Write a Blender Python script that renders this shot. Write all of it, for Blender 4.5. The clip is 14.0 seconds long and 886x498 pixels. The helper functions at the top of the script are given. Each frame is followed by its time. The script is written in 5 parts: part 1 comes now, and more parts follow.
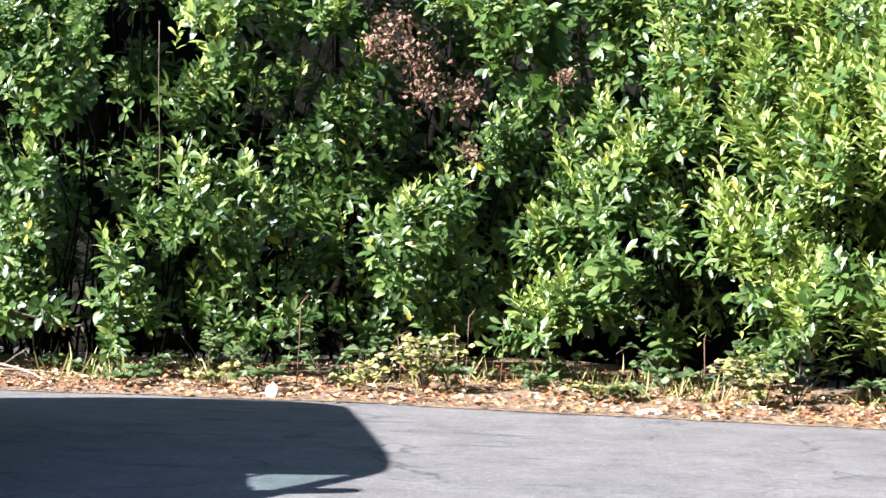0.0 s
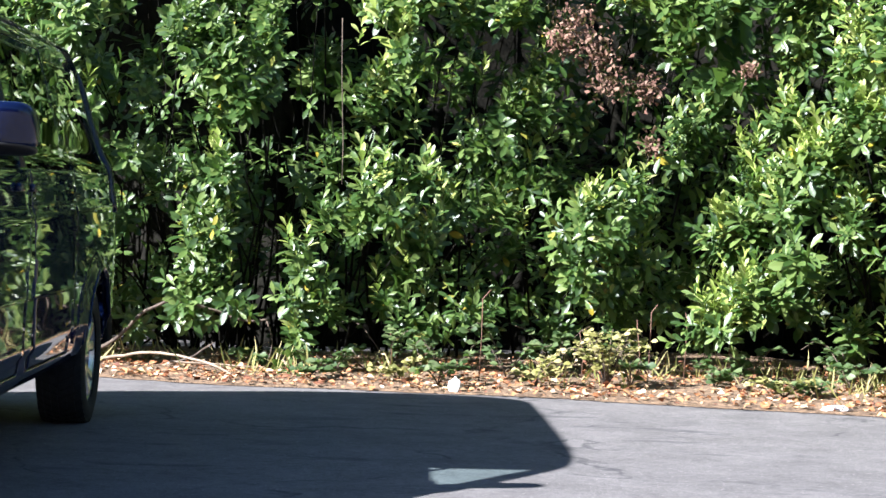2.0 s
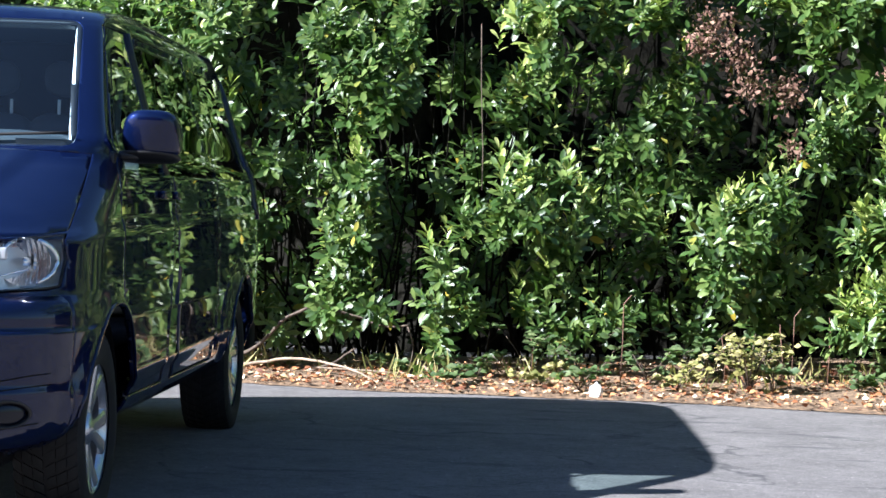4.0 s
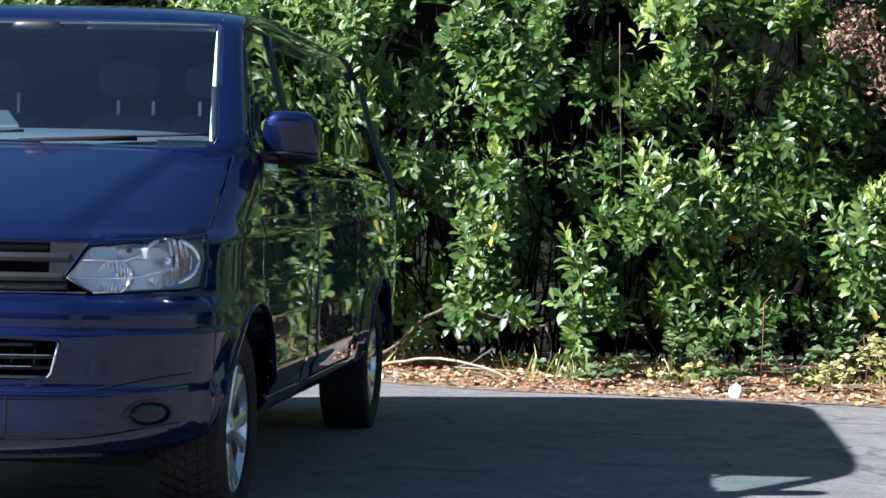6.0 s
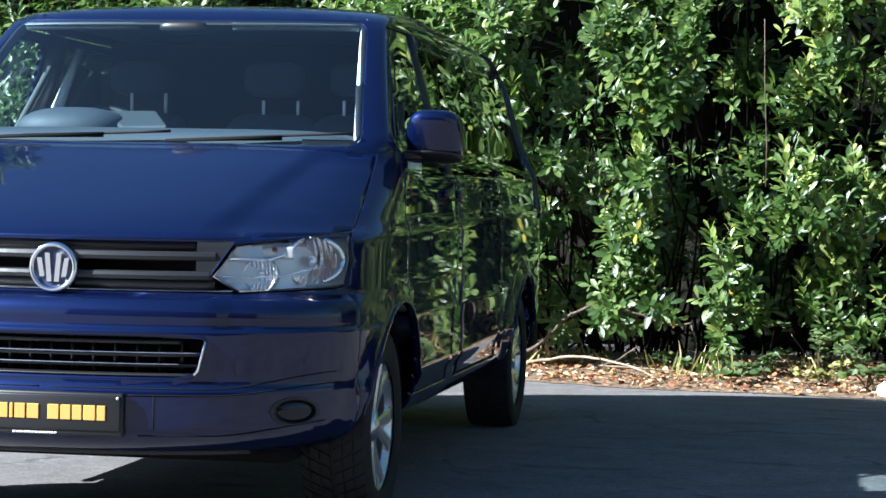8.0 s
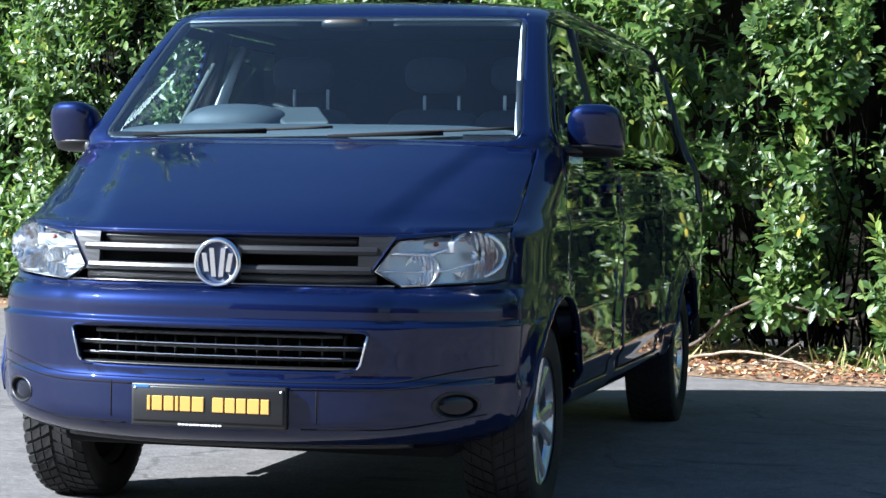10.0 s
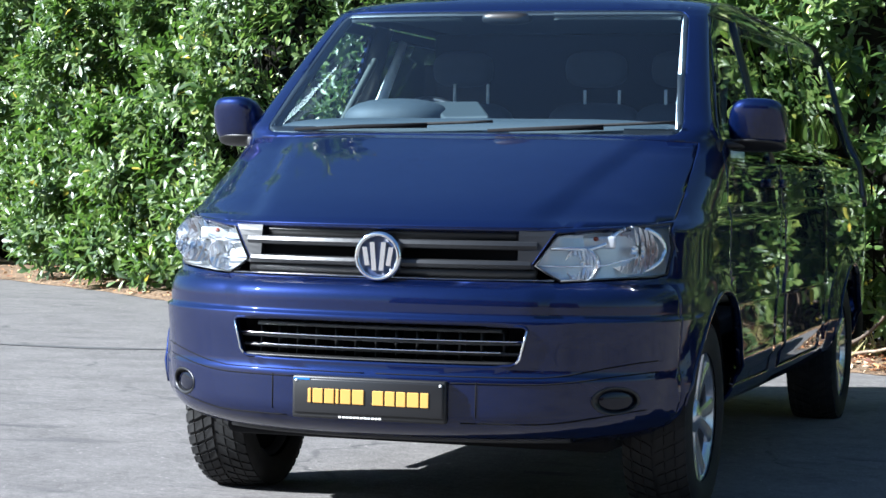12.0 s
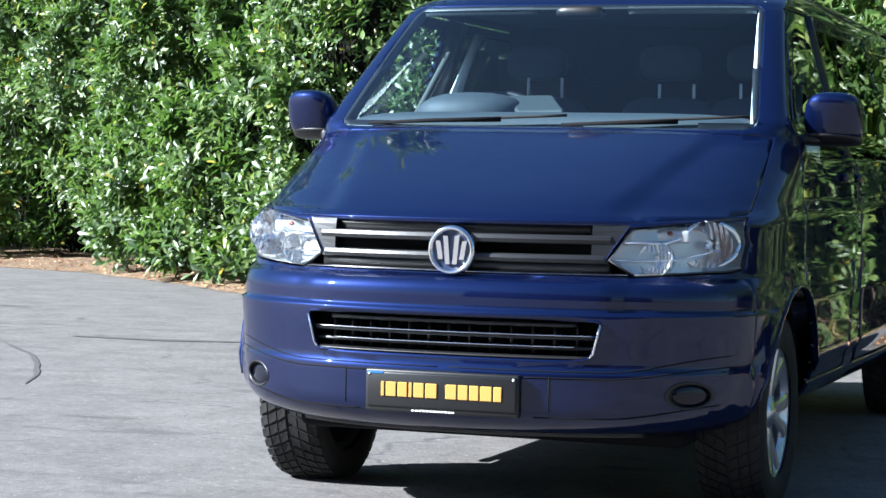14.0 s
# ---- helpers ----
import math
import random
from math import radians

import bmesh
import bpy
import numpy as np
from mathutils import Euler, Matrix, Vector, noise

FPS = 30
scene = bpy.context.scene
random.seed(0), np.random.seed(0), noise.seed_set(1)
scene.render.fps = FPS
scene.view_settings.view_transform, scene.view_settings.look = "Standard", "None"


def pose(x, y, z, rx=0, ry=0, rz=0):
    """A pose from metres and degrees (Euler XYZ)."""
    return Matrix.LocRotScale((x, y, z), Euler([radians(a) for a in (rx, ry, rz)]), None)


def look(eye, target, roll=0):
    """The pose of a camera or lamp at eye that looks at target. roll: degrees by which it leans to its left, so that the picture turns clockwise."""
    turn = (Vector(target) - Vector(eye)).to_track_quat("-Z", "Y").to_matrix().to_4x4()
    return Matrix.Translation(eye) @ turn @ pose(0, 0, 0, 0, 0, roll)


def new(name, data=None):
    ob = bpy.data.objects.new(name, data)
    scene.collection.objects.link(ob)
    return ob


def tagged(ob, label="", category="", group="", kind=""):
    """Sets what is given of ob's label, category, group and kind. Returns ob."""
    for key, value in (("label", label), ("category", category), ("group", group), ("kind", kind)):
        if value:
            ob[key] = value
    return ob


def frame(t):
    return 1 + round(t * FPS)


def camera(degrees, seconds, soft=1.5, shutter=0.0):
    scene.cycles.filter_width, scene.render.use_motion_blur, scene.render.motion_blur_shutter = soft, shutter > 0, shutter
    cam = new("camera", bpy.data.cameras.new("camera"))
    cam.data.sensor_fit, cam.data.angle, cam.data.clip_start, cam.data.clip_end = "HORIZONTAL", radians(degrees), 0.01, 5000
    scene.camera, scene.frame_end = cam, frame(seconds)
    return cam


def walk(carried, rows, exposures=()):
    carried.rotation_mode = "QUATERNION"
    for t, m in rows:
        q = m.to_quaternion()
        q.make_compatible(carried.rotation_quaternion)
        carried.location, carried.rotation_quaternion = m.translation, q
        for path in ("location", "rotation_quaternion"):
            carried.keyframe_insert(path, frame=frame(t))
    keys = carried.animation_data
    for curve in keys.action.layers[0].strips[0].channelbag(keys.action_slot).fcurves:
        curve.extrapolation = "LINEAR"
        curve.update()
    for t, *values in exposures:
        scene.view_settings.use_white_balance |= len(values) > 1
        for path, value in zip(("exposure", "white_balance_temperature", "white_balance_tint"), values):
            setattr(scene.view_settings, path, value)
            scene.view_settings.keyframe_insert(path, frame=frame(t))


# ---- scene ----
# camera on a tripod, panning from the hedge to the van
cam = camera(22.93, 14.0, soft=1.55)
EYE = (2.422, -6.588, 1.131)


def aim(bearing, pitch, roll):
    b, p = radians(bearing), radians(pitch)
    d = Vector((-math.sin(b) * math.cos(p), math.cos(b) * math.cos(p), math.sin(p)))
    return look(EYE, Vector(EYE) + d, roll)


PAN = [(0.0, -5.970, -0.824, 2.025), (0.5, -4.718, -0.875, 1.90), (1.0, -3.327, -0.915, 1.905), (1.5, -2.140, -1.015, 1.88),
       (2.0, -1.204, -1.118, 1.89), (2.5, -0.366, -1.148, 1.90), (3.0, 0.620, -1.055, 1.797), (3.5, 1.559, -1.072, 1.65),
       (6.0, 6.100, -1.175, 1.371), (6.5, 6.977, -1.232, 1.346), (7.0, 7.903, -1.159, 1.34), (7.5, 8.918, -1.179, 1.206),
       (8.0, 9.868, -1.304, 1.124), (10.5, 15.111, -1.518, 0.844), (11.0, 16.080, -1.520, 0.83), (11.5, 17.124, -1.582, 0.88),
       (12.0, 18.276, -1.729, 0.94), (12.5, 19.245, -1.788, 0.942), (13.0, 19.611, -1.808, 0.96), (13.5, 19.847, -1.810, 0.97),
       (14.0, 20.201, -1.924, 1.075)]
walk(cam, [(t, aim(b, p, r)) for t, b, p, r in PAN], [(0.0, 2.33, 5750, 16), (3.5, 2.11, 5550, 15), (6.0, 2.02, 5500, 12), (8.0, 2.02, 5450, 9), (14.0, 2.04, 5500, 9)])

# daylight: clear sky and a low autumn sun from the van's right front
SUN = Vector((-1.36, -0.75, 1.0)).normalized()
world = bpy.data.worlds.new("world")
scene.world = world
world.use_nodes = True
sky = world.node_tree.nodes.new("ShaderNodeTexSky")
sky.sky_type, sky.sun_disc = "NISHITA", False
sky.air_density, sky.ozone_density, sky.dust_density = 1.4, 5.0, 1.2
sky.sun_elevation, sky.sun_rotation = math.asin(SUN.z), math.atan2(SUN.x, SUN.y)
world.node_tree.links.new(sky.outputs[0], world.node_tree.nodes["Background"].inputs[0])
world.node_tree.nodes["Background"].inputs[1].default_value = 0.033
sun = new("sun", bpy.data.lights.new("sun", "SUN"))
sun.data.energy, sun.data.angle, sun.data.color = 5.0, radians(0.53), (1.0, 0.95, 0.86)
sun.matrix_world = look(SUN * 30, (0, 0, 0))


# ---- materials ----
class Mat:
    """A principled material with a few node shortcuts."""

    def __init__(self, name, base=(0.5, 0.5, 0.5), rough=0.5, metal=0.0, **sockets):
        self.m = bpy.data.materials.new(name)
        self.m.use_nodes = True
        self.t = self.m.node_tree
        self.b = self.t.nodes["Principled BSDF"]
        self.put("Base Color", (*base, 1)), self.put("Roughness", rough), self.put("Metallic", metal)
        for k, v in sockets.items():
            self.put(k.replace("_", " "), v)

    def put(self, key, value):
        if isinstance(value, bpy.types.NodeSocket):
            self.t.links.new(value, self.b.inputs[key])
        else:
            self.b.inputs[key].default_value = value

    def node(self, kind, ins=()):
        n = self.t.nodes.new(kind)
        for k, v in dict(ins).items():
            if isinstance(v, bpy.types.NodeSocket):
                self.t.links.new(v, n.inputs[k])
            else:
                n.inputs[k].default_value = v
        return n

    def noise(self, scale, detail=4, rough=0.6, vec=None):
        co = vec or self.node("ShaderNodeTexCoord").outputs["Object"]
        return self.node("ShaderNodeTexNoise", {"Vector": co, "Scale": scale, "Detail": detail, "Roughness": rough}).outputs["Fac"]

    def ramp(self, fac, *stops):
        n = self.node("ShaderNodeValToRGB", {"Fac": fac})
        e = n.color_ramp.elements
        while len(e) < len(stops):
            e.new(0.5)
        for el, (p, c) in zip(e, stops):
            el.position, el.color = p, (*c, 1)
        return n.outputs["Color"]

    def mix(self, fac, a, b, blend="MIX"):
        n = self.node("ShaderNodeMix")
        n.data_type, n.blend_type = "RGBA", blend
        for i, v in ((0, fac), (6, a), (7, b)):
            if isinstance(v, bpy.types.NodeSocket):
                self.t.links.new(v, n.inputs[i])
            else:
                n.inputs[i].default_value = v if i == 0 else (*v, 1)
        return n.outputs[2]

    def bump(self, height, strength=0.3, distance=0.01):
        n = self.node("ShaderNodeBump", {"Height": height, "Strength": strength, "Distance": distance})
        self.put("Normal", n.outputs["Normal"])
        return self


def asphalt_material():
    a = Mat("asphalt", rough=0.85)
    fine, mid, big = a.noise(85, 3, 0.75), a.noise(21, 6, 0.7), a.noise(0.55, 4)
    c = a.ramp(fine, (0.32, (0.057, 0.053, 0.052)), (0.5, (0.155, 0.147, 0.143)), (0.66, (0.33, 0.315, 0.30)))
    c = a.mix(0.55, c, a.ramp(mid, (0.34, (0.073, 0.069, 0.068)), (0.66, (0.20, 0.191, 0.185))))
    c = a.mix(a.ramp(big, (0.35, (0.0, 0.0, 0.0)), (0.7, (0.4, 0.4, 0.4))), c, (0.107, 0.102, 0.104))
    c = a.mix(1.0, c, a.ramp(a.noise(2.8, 6, 0.65), (0.3, (0.74, 0.73, 0.72)), (0.7, (1.16, 1.15, 1.13))), "MULTIPLY")
    # dark tar seams and scuffs, drawn out across the yard
    co = a.node("ShaderNodeTexCoord").outputs["Object"]
    mp = a.node("ShaderNodeMapping", {"Vector": co, "Scale": (0.6, 2.4, 1.0), "Rotation": (0, 0, 0.2)}).outputs[0]
    streak = a.noise(2.1, 6, 0.62, mp)
    mask = a.ramp(a.noise(0.9, 3), (0.48, (0, 0, 0)), (0.62, (1, 1, 1)))
    dark = a.mix(1.0, a.ramp(streak, (0.55, (0, 0, 0)), (0.64, (0.75, 0.75, 0.75))), mask, "MULTIPLY")
    c = a.mix(dark, c, (0.04, 0.04, 0.045))
    c = a.mix(a.ramp(a.noise(38, 2), (0.66, (0, 0, 0)), (0.72, (0.6, 0.6, 0.6))), c, (0.42, 0.4, 0.37))
    # fine cracks
    warp = a.node("ShaderNodeVectorMath", {0: co, 1: a.node("ShaderNodeTexNoise", {"Vector": co, "Scale": 1.3, "Detail": 5.0}).outputs["Color"]}).outputs[0]
    vor = a.node("ShaderNodeTexVoronoi", {"Vector": warp, "Scale": 0.55})
    vor.feature = "DISTANCE_TO_EDGE"
    crack = a.ramp(vor.outputs["Distance"], (0.0, (0.8, 0.8, 0.8)), (0.012, (0, 0, 0)))
    c = a.mix(a.mix(1.0, crack, a.ramp(a.noise(1.7, 3), (0.45, (0, 0, 0)), (0.6, (1, 1, 1))), "MULTIPLY"), c, (0.035, 0.035, 0.038))
    a.put("Base Color", c)
    a.put("Specular IOR Level", 0.25)
    h = a.mix(0.4, fine, a.noise(55, 4))
    a.bump(h, 0.5, 0.006)
    return a.m


def soil_material():
    a = Mat("leaf_mould", rough=0.95)
    c = a.ramp(a.noise(22, 6), (0.3, (0.05, 0.03, 0.018)), (0.5, (0.16, 0.10, 0.055)), (0.62, (0.34, 0.22, 0.12)), (0.75, (0.5, 0.36, 0.22)))
    a.put("Base Color", a.mix(0.3, c, a.ramp(a.noise(1.4), (0.35, (0.08, 0.045, 0.025)), (0.65, (0.36, 0.25, 0.15)))))
    return a.bump(a.noise(40, 6), 0.9, 0.03).m


def leaf_material(name, dark, mid, light, rough=0.3, trans=0.3, yellow=True):
    a = Mat(name, rough=rough)
    isl = a.node("ShaderNodeNewGeometry").outputs["Random Per Island"]
    stops = [(0.0, dark), (0.45, mid), (0.93, light)]
    if yellow:
        stops[2] = (0.982, light)
        stops.append((0.9985, (0.42, 0.32, 0.03)))
    c = a.ramp(isl, *stops)
    c = a.mix(0.35, c, a.mix(1.0, c, a.ramp(a.noise(7, 3), (0.3, (0.45, 0.5, 0.4)), (0.7, (1.2, 1.15, 0.9))), "MULTIPLY"))
    a.put("Base Color", c)
    a.put("Specular IOR Level", 0.5)
    a.bump(a.noise(45, 3), 0.4, 0.005)
    tr = a.node("ShaderNodeBsdfTranslucent", {"Color": a.mix(0.5, c, (0.2, 0.4, 0.045))})
    mx = a.node("ShaderNodeMixShader", {0: trans})
    a.t.links.new(a.b.outputs[0], mx.inputs[1])
    a.t.links.new(tr.outputs[0], mx.inputs[2])
    a.t.links.new(mx.outputs[0], a.t.nodes["Material Output"].inputs[0])
    return a.m


def bark_material(name="bark", lo=(0.035, 0.025, 0.018), hi=(0.16, 0.12, 0.085)):
    a = Mat(name, rough=0.9)
    a.put("Base Color", a.ramp(a.noise(14, 5), (0.3, lo), (0.7, hi)))
    return a.bump(a.noise(50, 5), 0.6, 0.01).m


def dead_leaf_material():
    a = Mat("fallen_leaf", rough=0.75)
    isl = a.node("ShaderNodeNewGeometry").outputs["Random Per Island"]
    a.put("Base Color", a.ramp(isl, (0.0, (0.11, 0.04, 0.02)), (0.3, (0.3, 0.11, 0.04)), (0.6, (0.46, 0.22, 0.085)), (0.85, (0.58, 0.38, 0.2)), (1.0, (0.72, 0.6, 0.42))))
    return a.bump(a.noise(60, 3), 0.3, 0.004).m


def paint_material():
    a = Mat("blue_paint", (0.004, 0.0085, 0.055), 0.45, 0.5)
    a.put("Base Color", a.ramp(a.noise(900, 1), (0.35, (0.0019, 0.0050, 0.026)), (0.7, (0.0046, 0.0112, 0.058))))
    a.put("Coat Weight", 1.0), a.put("Coat Roughness", 0.02), a.put("Coat IOR", 1.5), a.put("Specular IOR Level", 0.08), a.put("Specular Tint", (0.05, 0.10, 0.5, 1))
    # faint dust
    dust_haze = a.noise(2.5, 6)
    a.put("Roughness", a.ramp(dust_haze, (0.3, (0.38, 0.38, 0.38)), (0.7, (0.45, 0.45, 0.45))))
    n = a.node("ShaderNodeBump", {"Height": a.noise(5.0, 2), "Strength": 0.03, "Distance": 0.004})
    a.t.links.new(n.outputs[0], a.b.inputs["Coat Normal"])
    return a.m


def glass_material(name, tint, ior=1.5, gloss=1.0, dust_haze=0.0):
    m = bpy.data.materials.new(name)
    m.use_nodes = True
    t = m.node_tree
    t.nodes.remove(t.nodes["Principled BSDF"])
    clear = t.nodes.new("ShaderNodeBsdfTransparent")
    clear.inputs[0].default_value = (*tint, 1)
    shine = t.nodes.new("ShaderNodeBsdfGlossy")
    shine.inputs["Roughness"].default_value = 0.01
    shine.inputs["Color"].default_value = (gloss, gloss, gloss, 1)
    # mirror share by angle, alike from both sides
    lw = t.nodes.new("ShaderNodeLayerWeight")
    lw.inputs[0].default_value = 0.5
    pw = t.nodes.new("ShaderNodeMath")
    pw.operation = "POWER"
    pw.inputs[1].default_value = 4.5
    t.links.new(lw.outputs["Facing"], pw.inputs[0])
    fr = t.nodes.new("ShaderNodeMath")
    fr.operation = "MULTIPLY_ADD"
    r0 = ((ior - 1) / (ior + 1)) ** 2
    fr.inputs[1].default_value, fr.inputs[2].default_value = 1 - r0, r0
    t.links.new(pw.outputs[0], fr.inputs[0])
    mx = t.nodes.new("ShaderNodeMixShader")
    if dust_haze:
        # thin dust film tinted blue, painting the sky's haze onto the glass
        film, soft = t.nodes.new("ShaderNodeBsdfDiffuse"), t.nodes.new("ShaderNodeMixShader")
        film.inputs[0].default_value, soft.inputs[0].default_value = (0.45, 0.66, 0.95, 1), dust_haze
        t.links.new(clear.outputs[0], soft.inputs[1]), t.links.new(film.outputs[0], soft.inputs[2])
        clear = soft
    for a, b in ((fr.outputs[0], mx.inputs[0]), (clear.outputs[0], mx.inputs[1]), (shine.outputs[0], mx.inputs[2]), (mx.outputs[0], t.nodes["Material Output"].inputs[0])):
        t.links.new(a, b)
    return m


def rubber_material():
    a = Mat("tyre_rubber", (0.012, 0.012, 0.013), 0.85)
    a.put("Base Color", a.ramp(a.noise(18, 5), (0.3, (0.004, 0.004, 0.0045)), (0.7, (0.013, 0.0125, 0.012))))
    return a.bump(a.noise(120, 3), 0.3, 0.002).m


def plastic_material(name, c, rough=0.5):
    a = Mat(name, c, rough)
    a.put("Base Color", a.mix(a.noise(30, 4), c, tuple(v * 1.5 for v in c)))
    return a.bump(a.noise(400, 2), 0.15, 0.001).m


def brick_material():
    a = Mat("red_brick", rough=0.9)
    br = a.node("ShaderNodeTexBrick", {"Vector": a.node("ShaderNodeTexCoord").outputs["Object"], "Color1": (0.33, 0.12, 0.07, 1), "Color2": (0.42, 0.18, 0.1, 1), "Mortar": (0.4, 0.36, 0.3, 1), "Scale": 2.2})
    a.put("Base Color", br.outputs["Color"])
    return a.m


ASPHALT, SOIL, BARK, DEAD = asphalt_material(), soil_material(), bark_material(), dead_leaf_material()
PALE_BARK = bark_material("pale_wood", (0.17, 0.12, 0.08), (0.40, 0.31, 0.22))
LAUREL = leaf_material("laurel_leaf", (0.022, 0.050, 0.012), (0.058, 0.112, 0.026), (0.165, 0.225, 0.065), 0.38, 0.28)
# young leaves, paler than their own tone to carry the sunlight
YOUNG_LIT = leaf_material("young_sunlit_leaf", (0.22, 0.29, 0.055), (0.33, 0.4, 0.1), (0.48, 0.52, 0.2), 0.33, 0.35)
# near-black for the hedge's inside, its shade put into the colour
HEDGE_SHADE = bark_material("hedge_shade", (0.004, 0.004, 0.003), (0.014, 0.013, 0.009))
HEDGE_SHADE.node_tree.nodes["Principled BSDF"].inputs["Specular IOR Level"].default_value = 0.1
BRAMBLE = leaf_material("bramble_leaf", (0.03, 0.06, 0.018), (0.07, 0.115, 0.04), (0.16, 0.2, 0.09), 0.5, 0.25)
DRY = leaf_material("dry_flower", (0.07, 0.03, 0.02), (0.14, 0.065, 0.045), (0.28, 0.17, 0.12), 0.8, 0.1, False)
GRASS = leaf_material("dry_grass", (0.13, 0.14, 0.03), (0.26, 0.24, 0.07), (0.42, 0.36, 0.17), 0.7, 0.2, False)
PAINT, RUBBER = paint_material(), rubber_material()
CHROME = Mat("chrome", (0.82, 0.83, 0.85), 0.09, 1.0).m
ALLOY = Mat("alloy_silver", (0.58, 0.61, 0.66), 0.26, 0.85, Coat_Weight=0.6, Coat_Roughness=0.05).m
REFLECTOR = Mat("lamp_reflector", (0.85, 0.86, 0.88), 0.13, 1.0).m
BLACK = plastic_material("black_plastic", (0.006, 0.006, 0.0065), 0.45)
GREY = plastic_material("grey_grille_plastic", (0.013, 0.0135, 0.015), 0.38)
# near-black, also put in for the shade in the van's hollows
DARK = Mat("near_black", (0.006, 0.006, 0.007), 0.9, 0.0, Specular_IOR_Level=0.15).m
TRIM = plastic_material("cabin_trim", (0.032, 0.042, 0.06), 0.7)
DASH = plastic_material("dashboard_plastic", (0.03, 0.038, 0.042), 0.65)
PALE_TRIM = plastic_material("pale_pillar_trim", (0.8, 0.81, 0.79), 0.6)
LINING = plastic_material("grey_door_lining", (0.055, 0.062, 0.06), 0.6)
SEAT = plastic_material("seat_cloth", (0.02, 0.025, 0.036), 0.9)
STEEL = Mat("brake_steel", (0.42, 0.4, 0.38), 0.4, 1.0).m
SCREEN = glass_material("windscreen_glass", (0.78, 0.90, 0.97), 1.6, 1.0, 0.004)
SIDE_GLASS = glass_material("side_glass", (0.8, 0.9, 0.86), 1.55)
PRIVACY = glass_material("privacy_glass", (0.07, 0.08, 0.08), 1.6)
LENS = glass_material("lamp_lens", (0.93, 0.95, 0.96), 1.45)
AMBER = Mat("amber_plastic", (0.2, 0.035, 0.012), 0.25).m
YELLOW = Mat("gold_lettering", (0.50, 0.27, 0.055), 0.5).m
WHITE = Mat("white_paper", (0.75, 0.74, 0.7), 0.7).m
PLATE = Mat("plate_black", (0.012, 0.012, 0.013), 0.3).m
BLUE_BAND = Mat("plate_blue", (0.02, 0.15, 0.5), 0.4).m
BRICK = brick_material()


# ---- mesh helpers ----
def mesh_from(name, verts, faces, material, smooth=True):
    me = bpy.data.meshes.new(name)
    me.from_pydata([tuple(v) for v in verts], [], [tuple(f) for f in faces])
    me.materials.append(material)
    if smooth:
        me.polygons.foreach_set("use_smooth", [True] * len(me.polygons))
    me.update()
    return me


def part(name, data, material=None, parent=None, label="", smooth=True, mend=True):
    """Links a bmesh or a mesh as one object, under its thing or part."""
    if isinstance(data, bmesh.types.BMesh):
        if mend:
            bmesh.ops.recalc_face_normals(data, faces=data.faces)
        me = bpy.data.meshes.new(name)
        data.to_mesh(me)
        data.free()
        me.materials.append(material)
        if smooth:
            me.polygons.foreach_set("use_smooth", [True] * len(me.polygons))
    else:
        me = data
    ob = new(name, me)
    if parent:
        ob.parent = parent
    if label:
        tagged(ob, label)
    return ob


def thing(name, label, category, group="", kind="", at=(0, 0, 0)):
    ob = new(name)
    ob.location = at
    return tagged(ob, label, category, group, kind)


def soft_box(lo, hi, bevel=0.01, seg=2):
    bm = bmesh.new()
    bmesh.ops.create_cube(bm, size=1)
    for v in bm.verts:
        v.co = Vector([(lo[i] + hi[i]) / 2 + v.co[i] * (hi[i] - lo[i]) for i in range(3)])
    if bevel:
        bmesh.ops.bevel(bm, geom=bm.edges[:] + bm.verts[:], offset=bevel, segments=seg, profile=0.5, affect="EDGES")
    return bm


def tube(points, radii, sides=8):
    """A tapered tube along points."""
    P = [Vector(p) for p in points]
    vs, fs = [], []
    ref = Vector((0.3, 0.2, 1)).normalized()
    for i, p in enumerate(P):
        d = (P[min(i + 1, len(P) - 1)] - P[max(i - 1, 0)]).normalized()
        a = d.cross(ref)
        if a.length < 0.05:
            a = d.cross(Vector((1, 0, 0)))
        a.normalize()
        b = d.cross(a)
        r = radii[i] if isinstance(radii, (list, tuple)) else radii
        vs += [p + (a * math.cos(k * 2 * math.pi / sides) + b * math.sin(k * 2 * math.pi / sides)) * r for k in range(sides)]
    for i in range(len(P) - 1):
        for k in range(sides):
            k2 = (k + 1) % sides
            fs.append((i * sides + k, i * sides + k2, (i + 1) * sides + k2, (i + 1) * sides + k))
    fs.append(tuple(range(sides - 1, -1, -1)))
    fs.append(tuple(range((len(P) - 1) * sides, len(P) * sides)))
    return vs, fs


def lathe(profile, axis_seg=48):
    """A ring of revolution about the x axis; profile is (x, radius) rows."""
    vs, fs = [], []
    n = len(profile)
    for k in range(axis_seg):
        a = 2 * math.pi * k / axis_seg
        vs += [(x, r * math.sin(a), r * math.cos(a)) for x, r in profile]
    for k in range(axis_seg):
        k2 = (k + 1) % axis_seg
        for i in range(n - 1):
            fs.append((k * n + i, k * n + i + 1, k2 * n + i + 1, k2 * n + i))
    return vs, fs


# ---- the yard ----
def lerp_line(pts, n):
    """Evenly spaced points along a line of plan points."""
    P = np.array(pts, float)
    seg = np.hypot(*np.diff(P, axis=0).T)
    at = np.concatenate([[0], np.cumsum(seg)])
    q = np.linspace(0, at[-1], n)
    return np.stack([np.interp(q, at, P[:, 0]), np.interp(q, at, P[:, 1])], 1)


